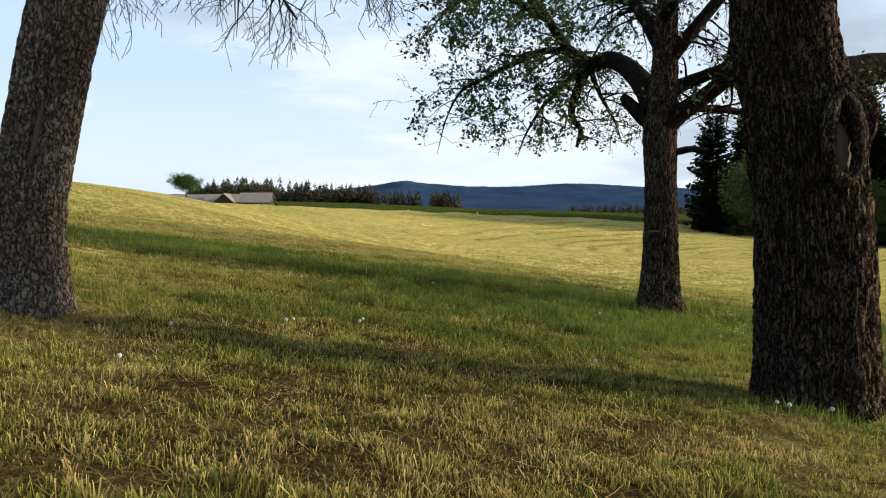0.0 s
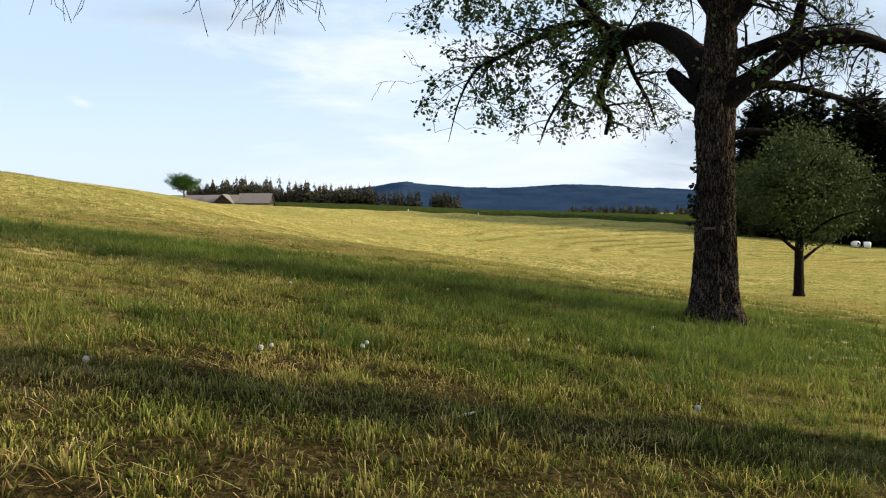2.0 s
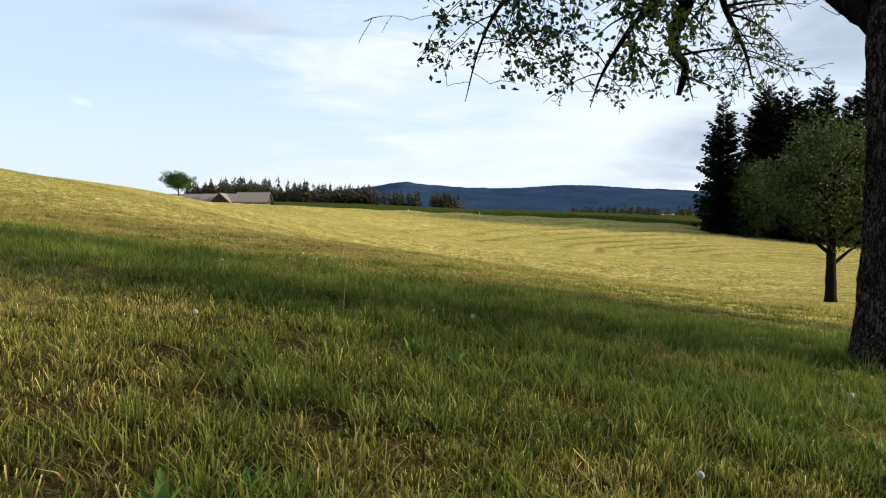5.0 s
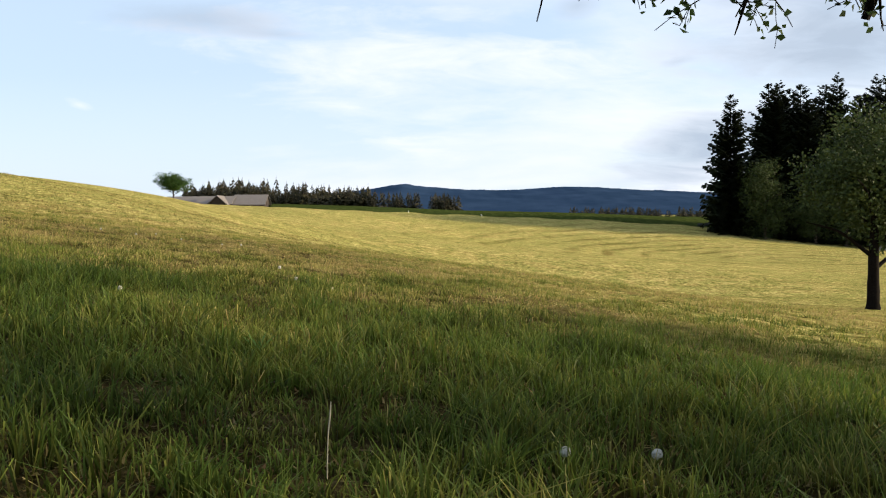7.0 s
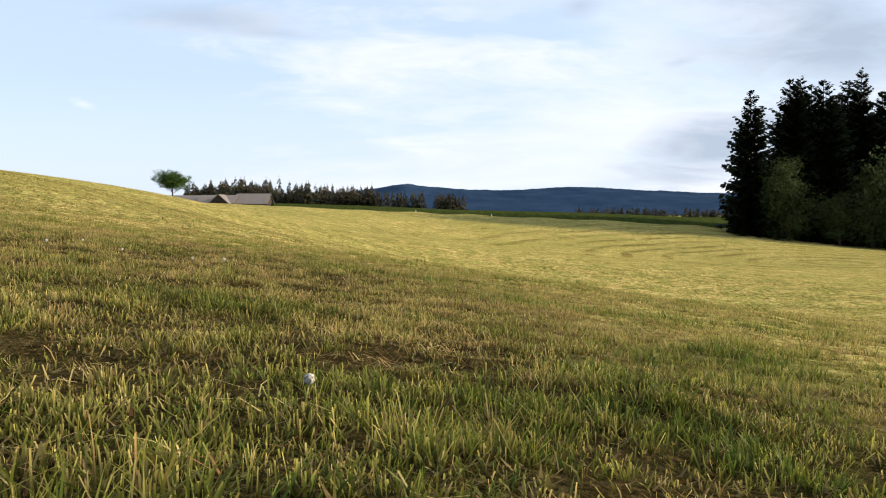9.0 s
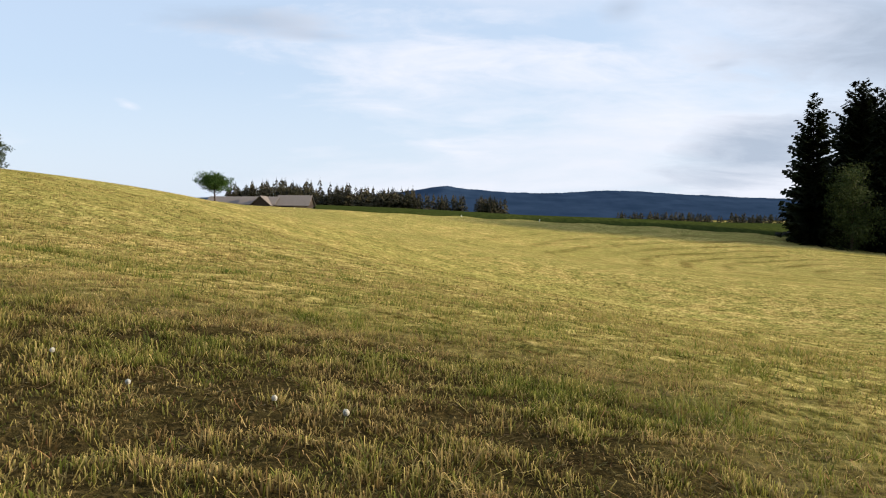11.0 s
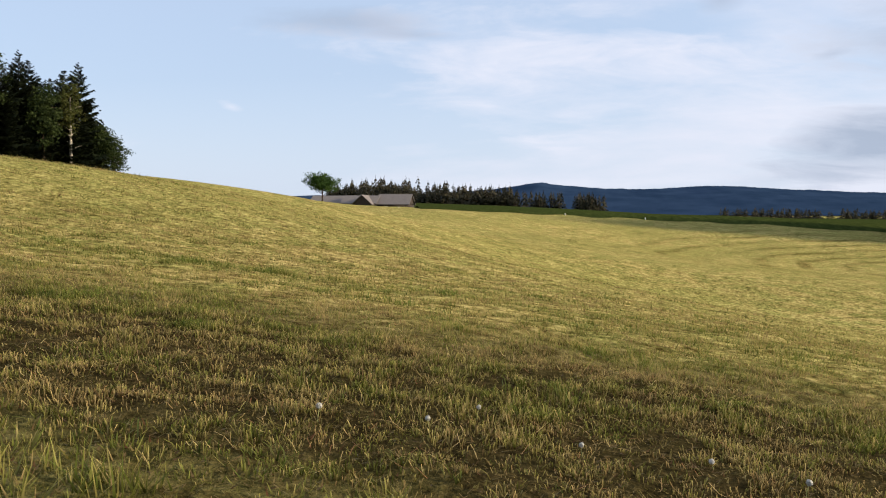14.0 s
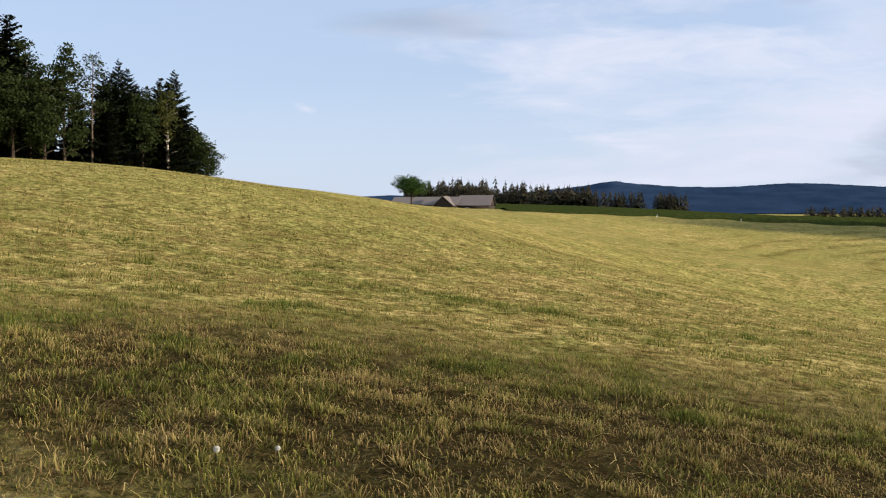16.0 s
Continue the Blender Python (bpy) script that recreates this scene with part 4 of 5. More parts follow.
for x, y in ((-37.5, 174), (-7.6, 176), (6.4, 176)):
    s = Shape()
    tube(s, [(0, 0, -0.2, 0.05), (0, 0, 0.34, 0.05), (0, 0, 0.37, 0.03)], 8)
    ob = new("marker_post", s.mesh("marker_post", WHITE))
    ob.location = (x, y, gz(x, y) + 0.05)
    tagged(ob, "small white boundary post at the field edge", "post", "boundary posts")


# ---- the old fruit trees ----
def fruit_tree_middle():
    rng = np.random.RandomState(5)
    x0, y0 = 2.40, 11.55
    z0 = gz(x0, y0)
    ob = thing("pear_tree", (0, 0, 0), "old pear tree with dark furrowed bark and a drooping leafy crown", "tree", "old pear trees")
    tr = Shape()
    trunk_mesh(tr, [(x0, y0, z0 - 0.25, 0.29), (x0, y0, z0 + 0.35, 0.245), (x0, y0, z0 + 1.3, 0.213), (x0 + 0.01, y0, z0 + 2.3, 0.205), (x0 + 0.02, y0, 3.45, 0.19), (x0 + 0.04, y0, 3.8, 0.18), (x0 + 0.08, y0, 4.9, 0.125), (x0 + 0.15, y0 + 0.1, 6.2, 0.10), (x0 + 0.1, y0 + 0.2, 7.4, 0.03)], 150, 0.48, rng, 0.034, 3.0,
               [(1.43, 4.95, 0.22, 0.09, -0.15), (1.07, 5.0, 0.22, 0.075, -0.13), (1.25, 4.95, 0.4, 0.25, 0.03), (0.82, 3.75, 0.55, 0.16, 0.13), (0.80, 5.4, 0.5, 0.16, 0.07), (3.1, 3.4, 0.5, 0.3, 0.05), (0.95, 5.2, 0.5, 0.2, 0.05)])
    part("trunk", tr, BARK, ob)
    tag = Shape()
    tag.add([(x0 - 0.20, y0 - 0.236, 1.81), (x0 - 0.07, y0 - 0.252, 1.815), (x0 - 0.07, y0 - 0.252, 1.84), (x0 - 0.20, y0 - 0.236, 1.84), (x0 - 0.20, y0 - 0.20, 1.81), (x0 - 0.07, y0 - 0.20, 1.815), (x0 - 0.07, y0 - 0.20, 1.84), (x0 - 0.20, y0 - 0.20, 1.84)],
            [(0, 1, 2, 3), (7, 6, 5, 4), (0, 4, 5, 1), (1, 5, 6, 2), (2, 6, 7, 3), (3, 7, 4, 0)])
    part("paint_mark", tag, OLD_PAINT, ob, "faded pale paint mark", smooth=False)
    L = []  # limbs: x, y, z, radius
    L.append([(2.36, 11.6, 3.45, 0.18), (2.26, 11.9, 3.78, 0.16), (2.17, 12.5, 4.12, 0.14), (2.04, 13.3, 4.38, 0.13), (1.90, 14.0, 4.42, 0.12), (1.75, 14.5, 4.63, 0.10), (1.58, 14.7, 4.85, 0.085), (1.24, 15.0, 5.45, 0.07), (0.81, 15.2, 5.98, 0.05), (0.28, 15.3, 6.5, 0.02)])
    L.append([(1.76, 14.4, 4.62, 0.075), (1.55, 14.5, 4.74, 0.06), (1.19, 14.6, 4.74, 0.05), (0.62, 14.6, 4.50, 0.042), (0.15, 14.7, 4.28, 0.034), (-0.18, 14.7, 4.09, 0.024), (-0.42, 14.7, 3.65, 0.014), (-0.58, 14.7, 3.05, 0.004)])
    L.append([(1.86, 14.2, 4.46, 0.10), (1.77, 14.8, 4.05, 0.075), (1.74, 15.1, 3.80, 0.065), (1.80, 15.2, 3.65, 0.055), (1.93, 15.3, 3.50, 0.045), (1.88, 15.4, 3.21, 0.03)])
    L.append([(1.84, 14.2, 4.45, 0.06), (1.57, 14.6, 4.22, 0.045), (1.23, 14.9, 3.87, 0.032), (0.94, 15.0, 3.40, 0.018), (0.80, 15.0, 3.02, 0.004)])
    L.append([(1.86, 14.1, 4.45, 0.05), (2.14, 14.6, 4.03, 0.035), (2.42, 14.8, 3.62, 0.02), (2.60, 15.0, 3.25, 0.005)])
    L.append([(2.43, 11.6, 4.20, 0.10), (2.27, 12.6, 5.07, 0.075), (1.96, 13.6, 5.93, 0.05), (1.35, 14.4, 6.7, 0.02)])
    L.append([(1.30, 15.0, 5.35, 0.06), (0.5, 14.9, 5.75, 0.045), (-0.1, 14.8, 5.65, 0.03), (-0.45, 14.7, 5.4, 0.018), (-0.75, 14.6, 5.0, 0.005)])
    L.append([(2.0, 13.5, 5.85, 0.05), (1.2, 13.4, 6.0, 0.035), (0.3, 13.2, 5.8, 0.02), (-0.4, 13.0, 5.3, 0.006)])
    L.append([(2.42, 11.5, 3.20, 0.16), (2.62, 11.45, 3.36, 0.13), (2.87, 11.4, 3.54, 0.11), (3.28, 11.3, 3.83, 0.10), (3.74, 11.25, 3.90, 0.085), (4.29, 11.2, 3.70, 0.06), (5.0, 11.1, 3.25, 0.02)])
    L.append([(2.48, 11.55, 3.66, 0.11), (2.75, 11.6, 3.78, 0.09), (3.05, 11.6, 3.90, 0.08), (3.33, 11.7, 4.05, 0.07), (3.45, 11.7, 4.45, 0.05), (3.9, 11.7, 5.0, 0.02)])
    L.append([(2.50, 11.7, 3.42, 0.07), (3.0, 11.9, 3.48, 0.055), (3.51, 12.1, 3.47, 0.05), (4.29, 12.3, 3.30, 0.03), (4.9, 12.4, 2.9, 0.008)])
    L.append([(2.50, 11.5, 2.84, 0.055), (2.77, 11.5, 2.90, 0.045), (3.02, 11.5, 2.88, 0.035)])
    L.append([(2.46, 11.5, 4.05, 0.11), (2.84, 11.5, 4.50, 0.085), (3.5, 11.6, 5.3, 0.06), (4.1, 11.7, 6.1, 0.02)])
    L.append([(2.40, 11.6, 4.4, 0.09), (2.2, 12.4, 5.0, 0.06), (1.9, 13.4, 5.3, 0.02)])
    L.append([(2.40, 11.4, 4.6, 0.08), (2.6, 10.6, 5.1, 0.05), (2.7, 9.8, 5.3, 0.02)])
    twigs, spots = Shape(), []
    for k, pts in enumerate(L):
        line = catmull(pts, 6)
        s = Shape()
        tube(s, line, 14 if pts[0][3] > 0.08 else 9, 0.05)
        part("limb", s, BACKLIT_BARK, ob)
        if k in (2, 11):
            count = 6 if k == 2 else 3
        else:
            count = int(6 + 9 * np.linalg.norm(line[-1, :3] - line[0, :3]))
        big = k in (0, 1, 3, 5, 6, 7)
        for j in range(count):
            u = 0.22 + 0.78 * (j + rng.rand()) / count
            if k == 0:
                u = 0.35 + 0.65 * (j + rng.rand()) / count
            q = line[min(int(u * (len(line) - 1)), len(line) - 2)]
            d = np.array([rng.normal() * 0.7 - (0.1 if k < 8 else -0.2), rng.normal() * 0.9, rng.uniform(-0.35, 0.5)])
            grow(twigs, spots, q[:3], d, rng.uniform(0.5, 1.0) if big else rng.uniform(0.5, 0.9), min(q[3] * 0.5, 0.02), 2, rng, 1.0 if k < 8 else 0.7, 0.6, 0.5, 3, 2.95 if k < 6 else (4.3 if k < 8 else 3.0))
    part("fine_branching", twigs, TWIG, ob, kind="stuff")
    st = Shape()
    tube(st, catmull([(2.36, 11.6, 3.18, 0.13), (2.20, 11.8, 3.38, 0.10), (2.06, 11.95, 3.56, 0.085), (1.99, 12.0, 3.66, 0.055)], 5), 12, 0.1)
    part("broken_stub", st, BACKLIT_BARK, ob, "broken branch stub")
    lv = Shape()
    # open towards the trunk, leafy at the ends of the limbs
    sp = np.array(spots)
    inner = (sp[:, 0] > 0.165 * sp[:, 1] - 0.48)
    chance = np.where(inner, 0.13, 0.52) * np.where(sp[:, 0] > 2.75, 0.5, 1.0) * np.clip((sp[:, 0] + 1.3) / 0.4, 0, 1)
    leaves_at(lv, sp[rng.rand(len(sp)) < chance], 0.072, rng, 0.66, 0.55)
    part("crown", lv, PEAR_LEAF, ob, "sparse drooping green leaves", smooth=False, kind="stuff")
    return ob


def fruit_tree_right():
    rng = np.random.RandomState(6)
    x0, y0 = 1.93, 5.62
    z0 = gz(x0, y0)
    ob = thing("pear_tree", (0, 0, 0), "thick old pear tree with deeply furrowed bark and a burl", "tree", "old pear trees")
    tr = Shape()
    trunk_mesh(tr, [(x0 + 0.02, y0, z0 - 0.25, 0.40), (x0, y0, z0 + 0.4, 0.365), (x0 - 0.02, y0, 2.0, 0.345), (x0 - 0.10, y0, 2.6, 0.34), (x0 - 0.22, y0, 3.3, 0.31), (x0 - 0.30, y0, 4.2, 0.27), (x0 - 0.3, y0, 5.2, 0.18), (x0 - 0.2, y0, 6.5, 0.05)], 260, 0.26, rng, 0.058, 8.0,
               [(2.72, 5.35, 0.42, 0.22, 0.16), (2.47, 4.86, 0.42, 0.34, 0.05), (1.3, 5.0, 0.18, 0.7, 0.05), (1.2, 4.3, 0.15, 0.6, -0.04)], 26)
    part("trunk", tr, BARK, ob)
    # an old wound: a raised bark lip round bare wood
    lip, core = Shape(), Shape()
    ring = []
    for k in range(33):
        a = 2 * math.pi * k / 32
        zz = 2.50 + 0.25 * math.sin(a) - 0.03 * math.cos(2 * a)
        xx = 1.90 + (0.095 + 0.02 * math.sin(a)) * math.cos(a) - 0.05 * (zz - 2.5)
        ring.append((xx, y0 - 0.455 + 0.5 * (xx - 1.84) ** 2, zz, 0.040 + 0.010 * math.sin(3 * a)))
    tube(lip, ring, 12, 0.14, cap=False)
    part("wound_lip", lip, BARK, ob, "swollen bark lip of an old wound")
    tube(core, catmull([(1.915, y0 - 0.33, 2.27, 0.03), (1.905, y0 - 0.345, 2.38, 0.07), (1.895, y0 - 0.345, 2.55, 0.08), (1.885, y0 - 0.33, 2.71, 0.04)], 6), 14, 0.1)
    part("bare_core", core, WOUND, ob, "weathered bare wood inside the wound")
    L = [
        [(2.05, 5.6, 2.95, 0.12), (2.35, 5.65, 3.02, 0.10), (2.9, 5.7, 3.05, 0.08), (3.8, 5.7, 3.3, 0.05), (4.6, 5.6, 3.4, 0.02)],
        [(1.75, 5.7, 4.0, 0.16), (2.4, 6.0, 4.8, 0.12), (3.4, 6.4, 5.4, 0.06), (4.2, 6.6, 5.6, 0.02)],
        [(1.65, 5.5, 4.3, 0.15), (0.9, 5.0, 5.1, 0.10), (0.0, 4.4, 5.6, 0.06), (-0.8, 4.0, 5.7, 0.02)],
        [(1.70, 5.5, 4.4, 0.13), (1.6, 4.4, 5.0, 0.09), (1.4, 3.2, 5.3, 0.05), (1.3, 2.2, 5.2, 0.02)],
        [(1.70, 5.7, 4.6, 0.12), (1.4, 6.9, 5.3, 0.08), (1.0, 8.0, 5.7, 0.03)],
        [(1.72, 5.6, 5.0, 0.10), (2.2, 5.0, 5.9, 0.07), (3.0, 4.5, 6.4, 0.02)],
    ]
    twigs, spots = Shape(), []
    for k, pts in enumerate(L):
        line = catmull(pts, 6)
        s = Shape()
        tube(s, line, 12, 0.05)
        part("limb", s, BACKLIT_BARK, ob)
        for j in range(9):
            q = line[int((0.3 + 0.68 * (j + rng.rand()) / 9) * (len(line) - 1))]
            d = np.array([rng.normal(), rng.normal(), rng.uniform(-0.2, 0.7)])
            grow(twigs, spots, q[:3], d, rng.uniform(0.6, 1.2), min(q[3] * 0.5, 0.02), 2, rng, 0.5, 0.6, 0.5, 3, 3.1)
    part("fine_branching", twigs, TWIG, ob, kind="stuff")
    ms = Shape()
    leaves_at(ms, np.array([2.16, 5.35, 2.86]) + rng.normal(size=(500, 3)) * [0.12, 0.07, 0.07], 0.03, rng, 0.5, 0.1)
    part("moss", ms, MOSS, ob, "brown moss on top of the burl", smooth=False, kind="stuff")
    lv = Shape()
    leaves_at(lv, np.array(spots)[::2], 0.06, rng, 0.62, 0.5)
    part("crown", lv, PEAR_LEAF, ob, smooth=False, kind="stuff")
    return ob


def fruit_tree_left():
    rng = np.random.RandomState(7)
    x0, y0 = -3.06, 5.60
    z0 = gz(x0, y0)
    ob = thing("pear_tree", (0, 0, 0), "leaning old tree with flaky grey bark and a long bare scar", "tree", "old pear trees")
    tr = Shape()
    trunk_mesh(tr, [(x0 - 0.09, y0, z0 - 0.25, 0.26), (x0 - 0.09, y0, z0 + 0.35, 0.225), (x0 - 0.07, y0, 2.1, 0.215), (x0 + 0.03, y0, 2.7, 0.222), (x0 + 0.19, y0, 3.4, 0.235), (x0 + 0.38, y0 + 0.1, 4.3, 0.22), (x0 + 0.5, y0 + 0.3, 5.3, 0.14), (x0 + 0.5, y0 + 0.5, 6.4, 0.04)], 220, 0.30, rng, 0.032, 15.0,
               [(2.5, 4.95, 0.12, 0.35, -0.02), (3.3, 6.0, 0.2, 0.1, 0.03)], 24)
    part("trunk", tr, BARK_GREY, ob)
    sc = Shape()
    line = []
    for k in range(12):
        u = k / 11
        z = 2.38 + 0.42 * u
        cx = x0 - 0.06 + 0.13 * max(0, (z - 2.1))
        a = -1.36 + 0.20 * u
        line.append((cx + 0.221 * math.cos(a), y0 + 0.221 * math.sin(a), z, 0.004 + 0.014 * math.sin(math.pi * (0.1 + 0.8 * u))))
    tube(sc, line, 8, 0.1)
    part("scar", sc, WOUND, ob, "long pale strip of bare wood")
    L = [
        [(-2.70, 5.8, 4.6, 0.14), (-2.7, 7.0, 5.0, 0.10), (-2.7, 8.6, 5.0, 0.07), (-2.5, 10.2, 4.8, 0.03), (-2.3, 11.0, 4.5, 0.012)],
        [(-2.65, 5.9, 4.9, 0.11), (-3.2, 7.2, 5.1, 0.08), (-3.8, 8.8, 5.0, 0.05), (-4.2, 10.2, 4.8, 0.015)],
        [(-2.65, 5.7, 4.5, 0.12), (-1.9, 6.9, 5.0, 0.08), (-1.5, 8.6, 5.0, 0.05), (-1.3, 10.2, 4.75, 0.015)],
        [(-2.75, 5.6, 4.3, 0.13), (-3.8, 5.0, 5.2, 0.09), (-5.0, 4.4, 5.6, 0.04)],
        [(-2.7, 5.6, 4.8, 0.10), (-2.9, 4.4, 5.7, 0.06), (-3.0, 3.2, 6.0, 0.02)],
    ]
    twigs, spots = Shape(), []
    for k, pts in enumerate(L):
        line = catmull(pts, 6)
        s = Shape()
        tube(s, line, 12, 0.05)
        part("limb", s, BACKLIT_BARK, ob)
        bare = k < 3
        for j in range(22 if bare else 8):
            q = line[int((0.5 + 0.49 * (j + rng.rand()) / (22 if bare else 8)) * (len(line) - 1))]
            d = np.array([rng.normal() * 0.8, rng.normal() * 0.8, rng.uniform(-0.9, 0.1) if bare else rng.uniform(-0.2, 0.7)])
            grow(twigs, [] if bare else spots, q[:3], d, rng.uniform(0.5, 1.1), min(q[3] * 0.5, 0.024), 2, rng, 1.6 if bare else 0.5, 0.45, 0.6, 3, 3.75)
    part("fine_branching", twigs, TWIG, ob, "bare hanging twigs", kind="stuff")
    lv = Shape()
    leaves_at(lv, np.array(spots), 0.06, rng, 0.62, 0.5)
    part("crown", lv, PEAR_LEAF, ob, smooth=False, kind="stuff")
    return ob


fruit_tree_middle()
fruit_tree_right()
fruit_tree_left()
broad_tree("back_tree", 95, (18.8, 49.2, gz(18.8, 49.2)), 9.8, 8.2, 2.3, 420, 60, 0.17, BACK_LEAF, "dense dark leafy tree standing alone in the meadow", bark=BACKLIT_BARK)


# unseen trees off to the right, added to throw shade across the grass
for seed, x, y, h, w, clear, clumps in ((98, 9.6, 14.9, 5.8, 2.8, 1.6, 40), (99, 9.0, 11.9, 5.5, 3.0, 1.7, 30)):
    broad_tree("shade_tree", seed, (x, y, gz(x, y)), h, w, clear, clumps, 34, 0.17, TREE_LEAF, "unseen leafy tree added to shade the grass strip", "trees of the row")
for x, y, turn in ((72.8, 156.5, 20), (74.6, 156.0, 75)):
    b = Shape()
    ring = [(0.0, -0.60, 0.42), (0.0, -0.56, 0.56), (0.0, -0.3, 0.6), (0.0, 0.3, 0.6), (0.0, 0.56, 0.56), (0.0, 0.60, 0.42)]
    tube(b, [(px, py, 0.58, pr) for px, py, pr in ring], 24, 0.02)
    b.f.append(tuple(range(24)))
    ob = new("hay_bale", b.mesh("hay_bale", WRAP))
    ob.matrix_basis = pose(x, y, gz(x, y), 0, 0, turn)
    tagged(ob, "round hay bale wrapped in white film at the forest edge", "hay bale", "hay bales")


# ---- grass ----
def blades(name, co, tri, tone, tip, label):
    me = bpy.data.meshes.new(name)
    me.vertices.add(len(co))
    me.vertices.foreach_set("co", co.astype(np.float32).ravel())
    me.loops.add(tri.size)
    me.loops.foreach_set("vertex_index", tri.astype(np.int32).ravel())
    me.polygons.add(len(tri))
    me.polygons.foreach_set("loop_start", np.arange(0, tri.size, 3, dtype=np.int32))
    me.polygons.foreach_set("loop_total", np.full(len(tri), 3, dtype=np.int32))
    me.update(calc_edges=True)
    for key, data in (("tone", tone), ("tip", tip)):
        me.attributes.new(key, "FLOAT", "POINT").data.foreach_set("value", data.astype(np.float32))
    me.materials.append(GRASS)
    return tagged(new(name, me), label, "grass", kind="stuff")


def grass():
    rng = np.random.RandomState(77)
    # tufts, thick along the camera's line, thinner and coarser farther off: from, to, blades a square metre, size,
    # blades in a tuft
    rows = []
    for lo, hi, count, size, tuft in ((0.0, 1.8, 4000, 1.0, 16), (1.8, 4.0, 2100, 1.3, 15), (4.0, 7.5, 980, 1.65, 13), (7.5, 15.0, 430, 2.2, 12), (15.0, 36.0, 72, 3.4, 9)):
        a, b, c, d = -11.5 - hi, 0.5 + hi, 0.0, 26.0 + hi
        m = int((b - a) * (d - c) * count / tuft)
        x, y = rng.uniform(a, b, m), rng.uniform(c, d, m)
        away = off_way(x, y)
        keep = (away >= lo) & (away < hi)
        x, y = x[keep], y[keep]
        gap = 0.9 * wave_noise(x, y, 0.30, 31) + 0.7 * wave_noise(x, y, 0.75, 32) + 0.6 * wave_noise(x, y, 1.7, 34)
        bare = 0.32 * np.exp(-(((y - 22.8) / 1.5) ** 2)) / (1 + np.exp((x + 3.2) / 0.5))
        keep = rng.rand(len(x)) < (1 - bare) * np.clip(0.66 + 0.7 * gap + 0.5 * lushness(x, y), 0.05, 1)
        x, y = x[keep], y[keep]
        n = len(x)
        many = np.clip(rng.poisson(tuft, n), 3, None)
        own = np.stack([rng.normal(size=n) * 0.13, np.exp(rng.normal(size=n) * 0.32), rng.uniform(0.55, 1.1, n)], -1)
        k = np.repeat(np.arange(n), many)
        spread = 0.035 * size ** 0.8 * rng.uniform(0.6, 1.7, n)[k]
        ox, oy = rng.normal(size=len(k)) * spread, rng.normal(size=len(k)) * spread
        rows.append((x[k] + ox, y[k] + oy, np.full(len(k), size), ox / spread, oy / spread, *own[k].T))
    x, y, size, ox, oy, own_tone, own_height, own_light = (np.concatenate(k) for k in zip(*rows))
    n = len(x)
    z = rough_land(x, y) - 0.004
    lush = lushness(x, y)
    leaf = rng.rand(n) < 0.28 + 0.70 * lush + 0.10 * np.clip((y - 16) / 3, 0, 1)
    clump = np.clip(own_height * (1 + 0.35 * wave_noise(x, y, 0.9, 35)), 0.3, 2.2)
    h = np.where(leaf, 0.036 + 0.052 * lush, 0.032 + 0.026 * lush) * clump * rng.uniform(0.5, 1.35, n) * (0.85 + 0.15 * size)
    w = np.where(leaf, 0.0029, 0.0021) * rng.uniform(0.7, 1.4, n) * size
    dry = wave_noise(x, y, 0.45, 41) * 0.10 + wave_noise(x, y, 2.6, 42) * 0.12 + wave_noise(x, y, 1.1, 47) * 0.10
    tone = np.clip(np.where(leaf, 0.56, 0.33) + 0.06 * np.clip((9 - y) / 3, 0, 1) - 0.07 * np.clip((y - 17) / 3, 0, 1) - 0.08 * (size > 1.8) + 0.09 * np.exp(-(((y - 16.5) / 2.5) ** 2)) + 0.46 * (lush - 0.2) - dry + own_tone + rng.normal(size=n) * 0.10, 0.05 + 0.12 * rng.rand(n), 1)
    a, b = rng.uniform(0, 2 * np.pi, n), rng.uniform(0, 2 * np.pi, n)
    lean = np.where(leaf, rng.uniform(0.05, 0.75, n), rng.uniform(0.0, 0.5, n)) * h
    dx, dy, sx, sy = (np.cos(a) + 0.7 * ox) * lean, (np.sin(a) + 0.7 * oy) * lean, np.cos(b) * w, np.sin(b) * w
    co, tip, tn, tri, start = [], [], [], [], 0
    near = size < 1.1
    kinds = (
        (near & leaf, ((0, 1.0), (0.55, 0.8), (1.0, 0)), ((0, 1, 3), (0, 3, 2), (2, 3, 4))),
        (near & ~leaf, ((0, 1.0), (1.0, 0.75)), ((0, 1, 3), (0, 3, 2))),
        (~near, ((0, 1.2), (1.0, 0)), ((0, 1, 2),)),
    )
    for mask, levels, faces in kinds:
        i = np.nonzero(mask)[0]
        cols, us = [], []
        for u, ww in levels:
            px, py, pz = x[i] + dx[i] * u * u, y[i] + dy[i] * u * u, z[i] + h[i] * u * (1 - 0.12 * u)
            for side in ((-ww, ww) if ww else (0,)):
                cols.append(np.stack([px + sx[i] * side, py + sy[i] * side, pz], -1))
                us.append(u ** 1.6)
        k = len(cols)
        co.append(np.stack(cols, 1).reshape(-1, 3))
        # the painted root shade is weaker on far blades
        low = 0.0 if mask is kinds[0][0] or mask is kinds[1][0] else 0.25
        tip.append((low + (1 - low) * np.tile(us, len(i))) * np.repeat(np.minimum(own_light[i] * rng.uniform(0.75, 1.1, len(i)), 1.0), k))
        tn.append(np.repeat(tone[i], k))
        base = start + np.arange(len(i))[:, None] * k
        tri.append(np.concatenate([base + np.array(f) for f in faces]))
        start += len(i) * k
    # low litter of dead leaves between the stems, dimmed for the shade there
    m = 260000
    lx, ly = rng.uniform(-14, 3.5, m), rng.uniform(0.5, 36, m)
    keep = off_way(lx, ly) < 2.6
    lx, ly = lx[keep], ly[keep]
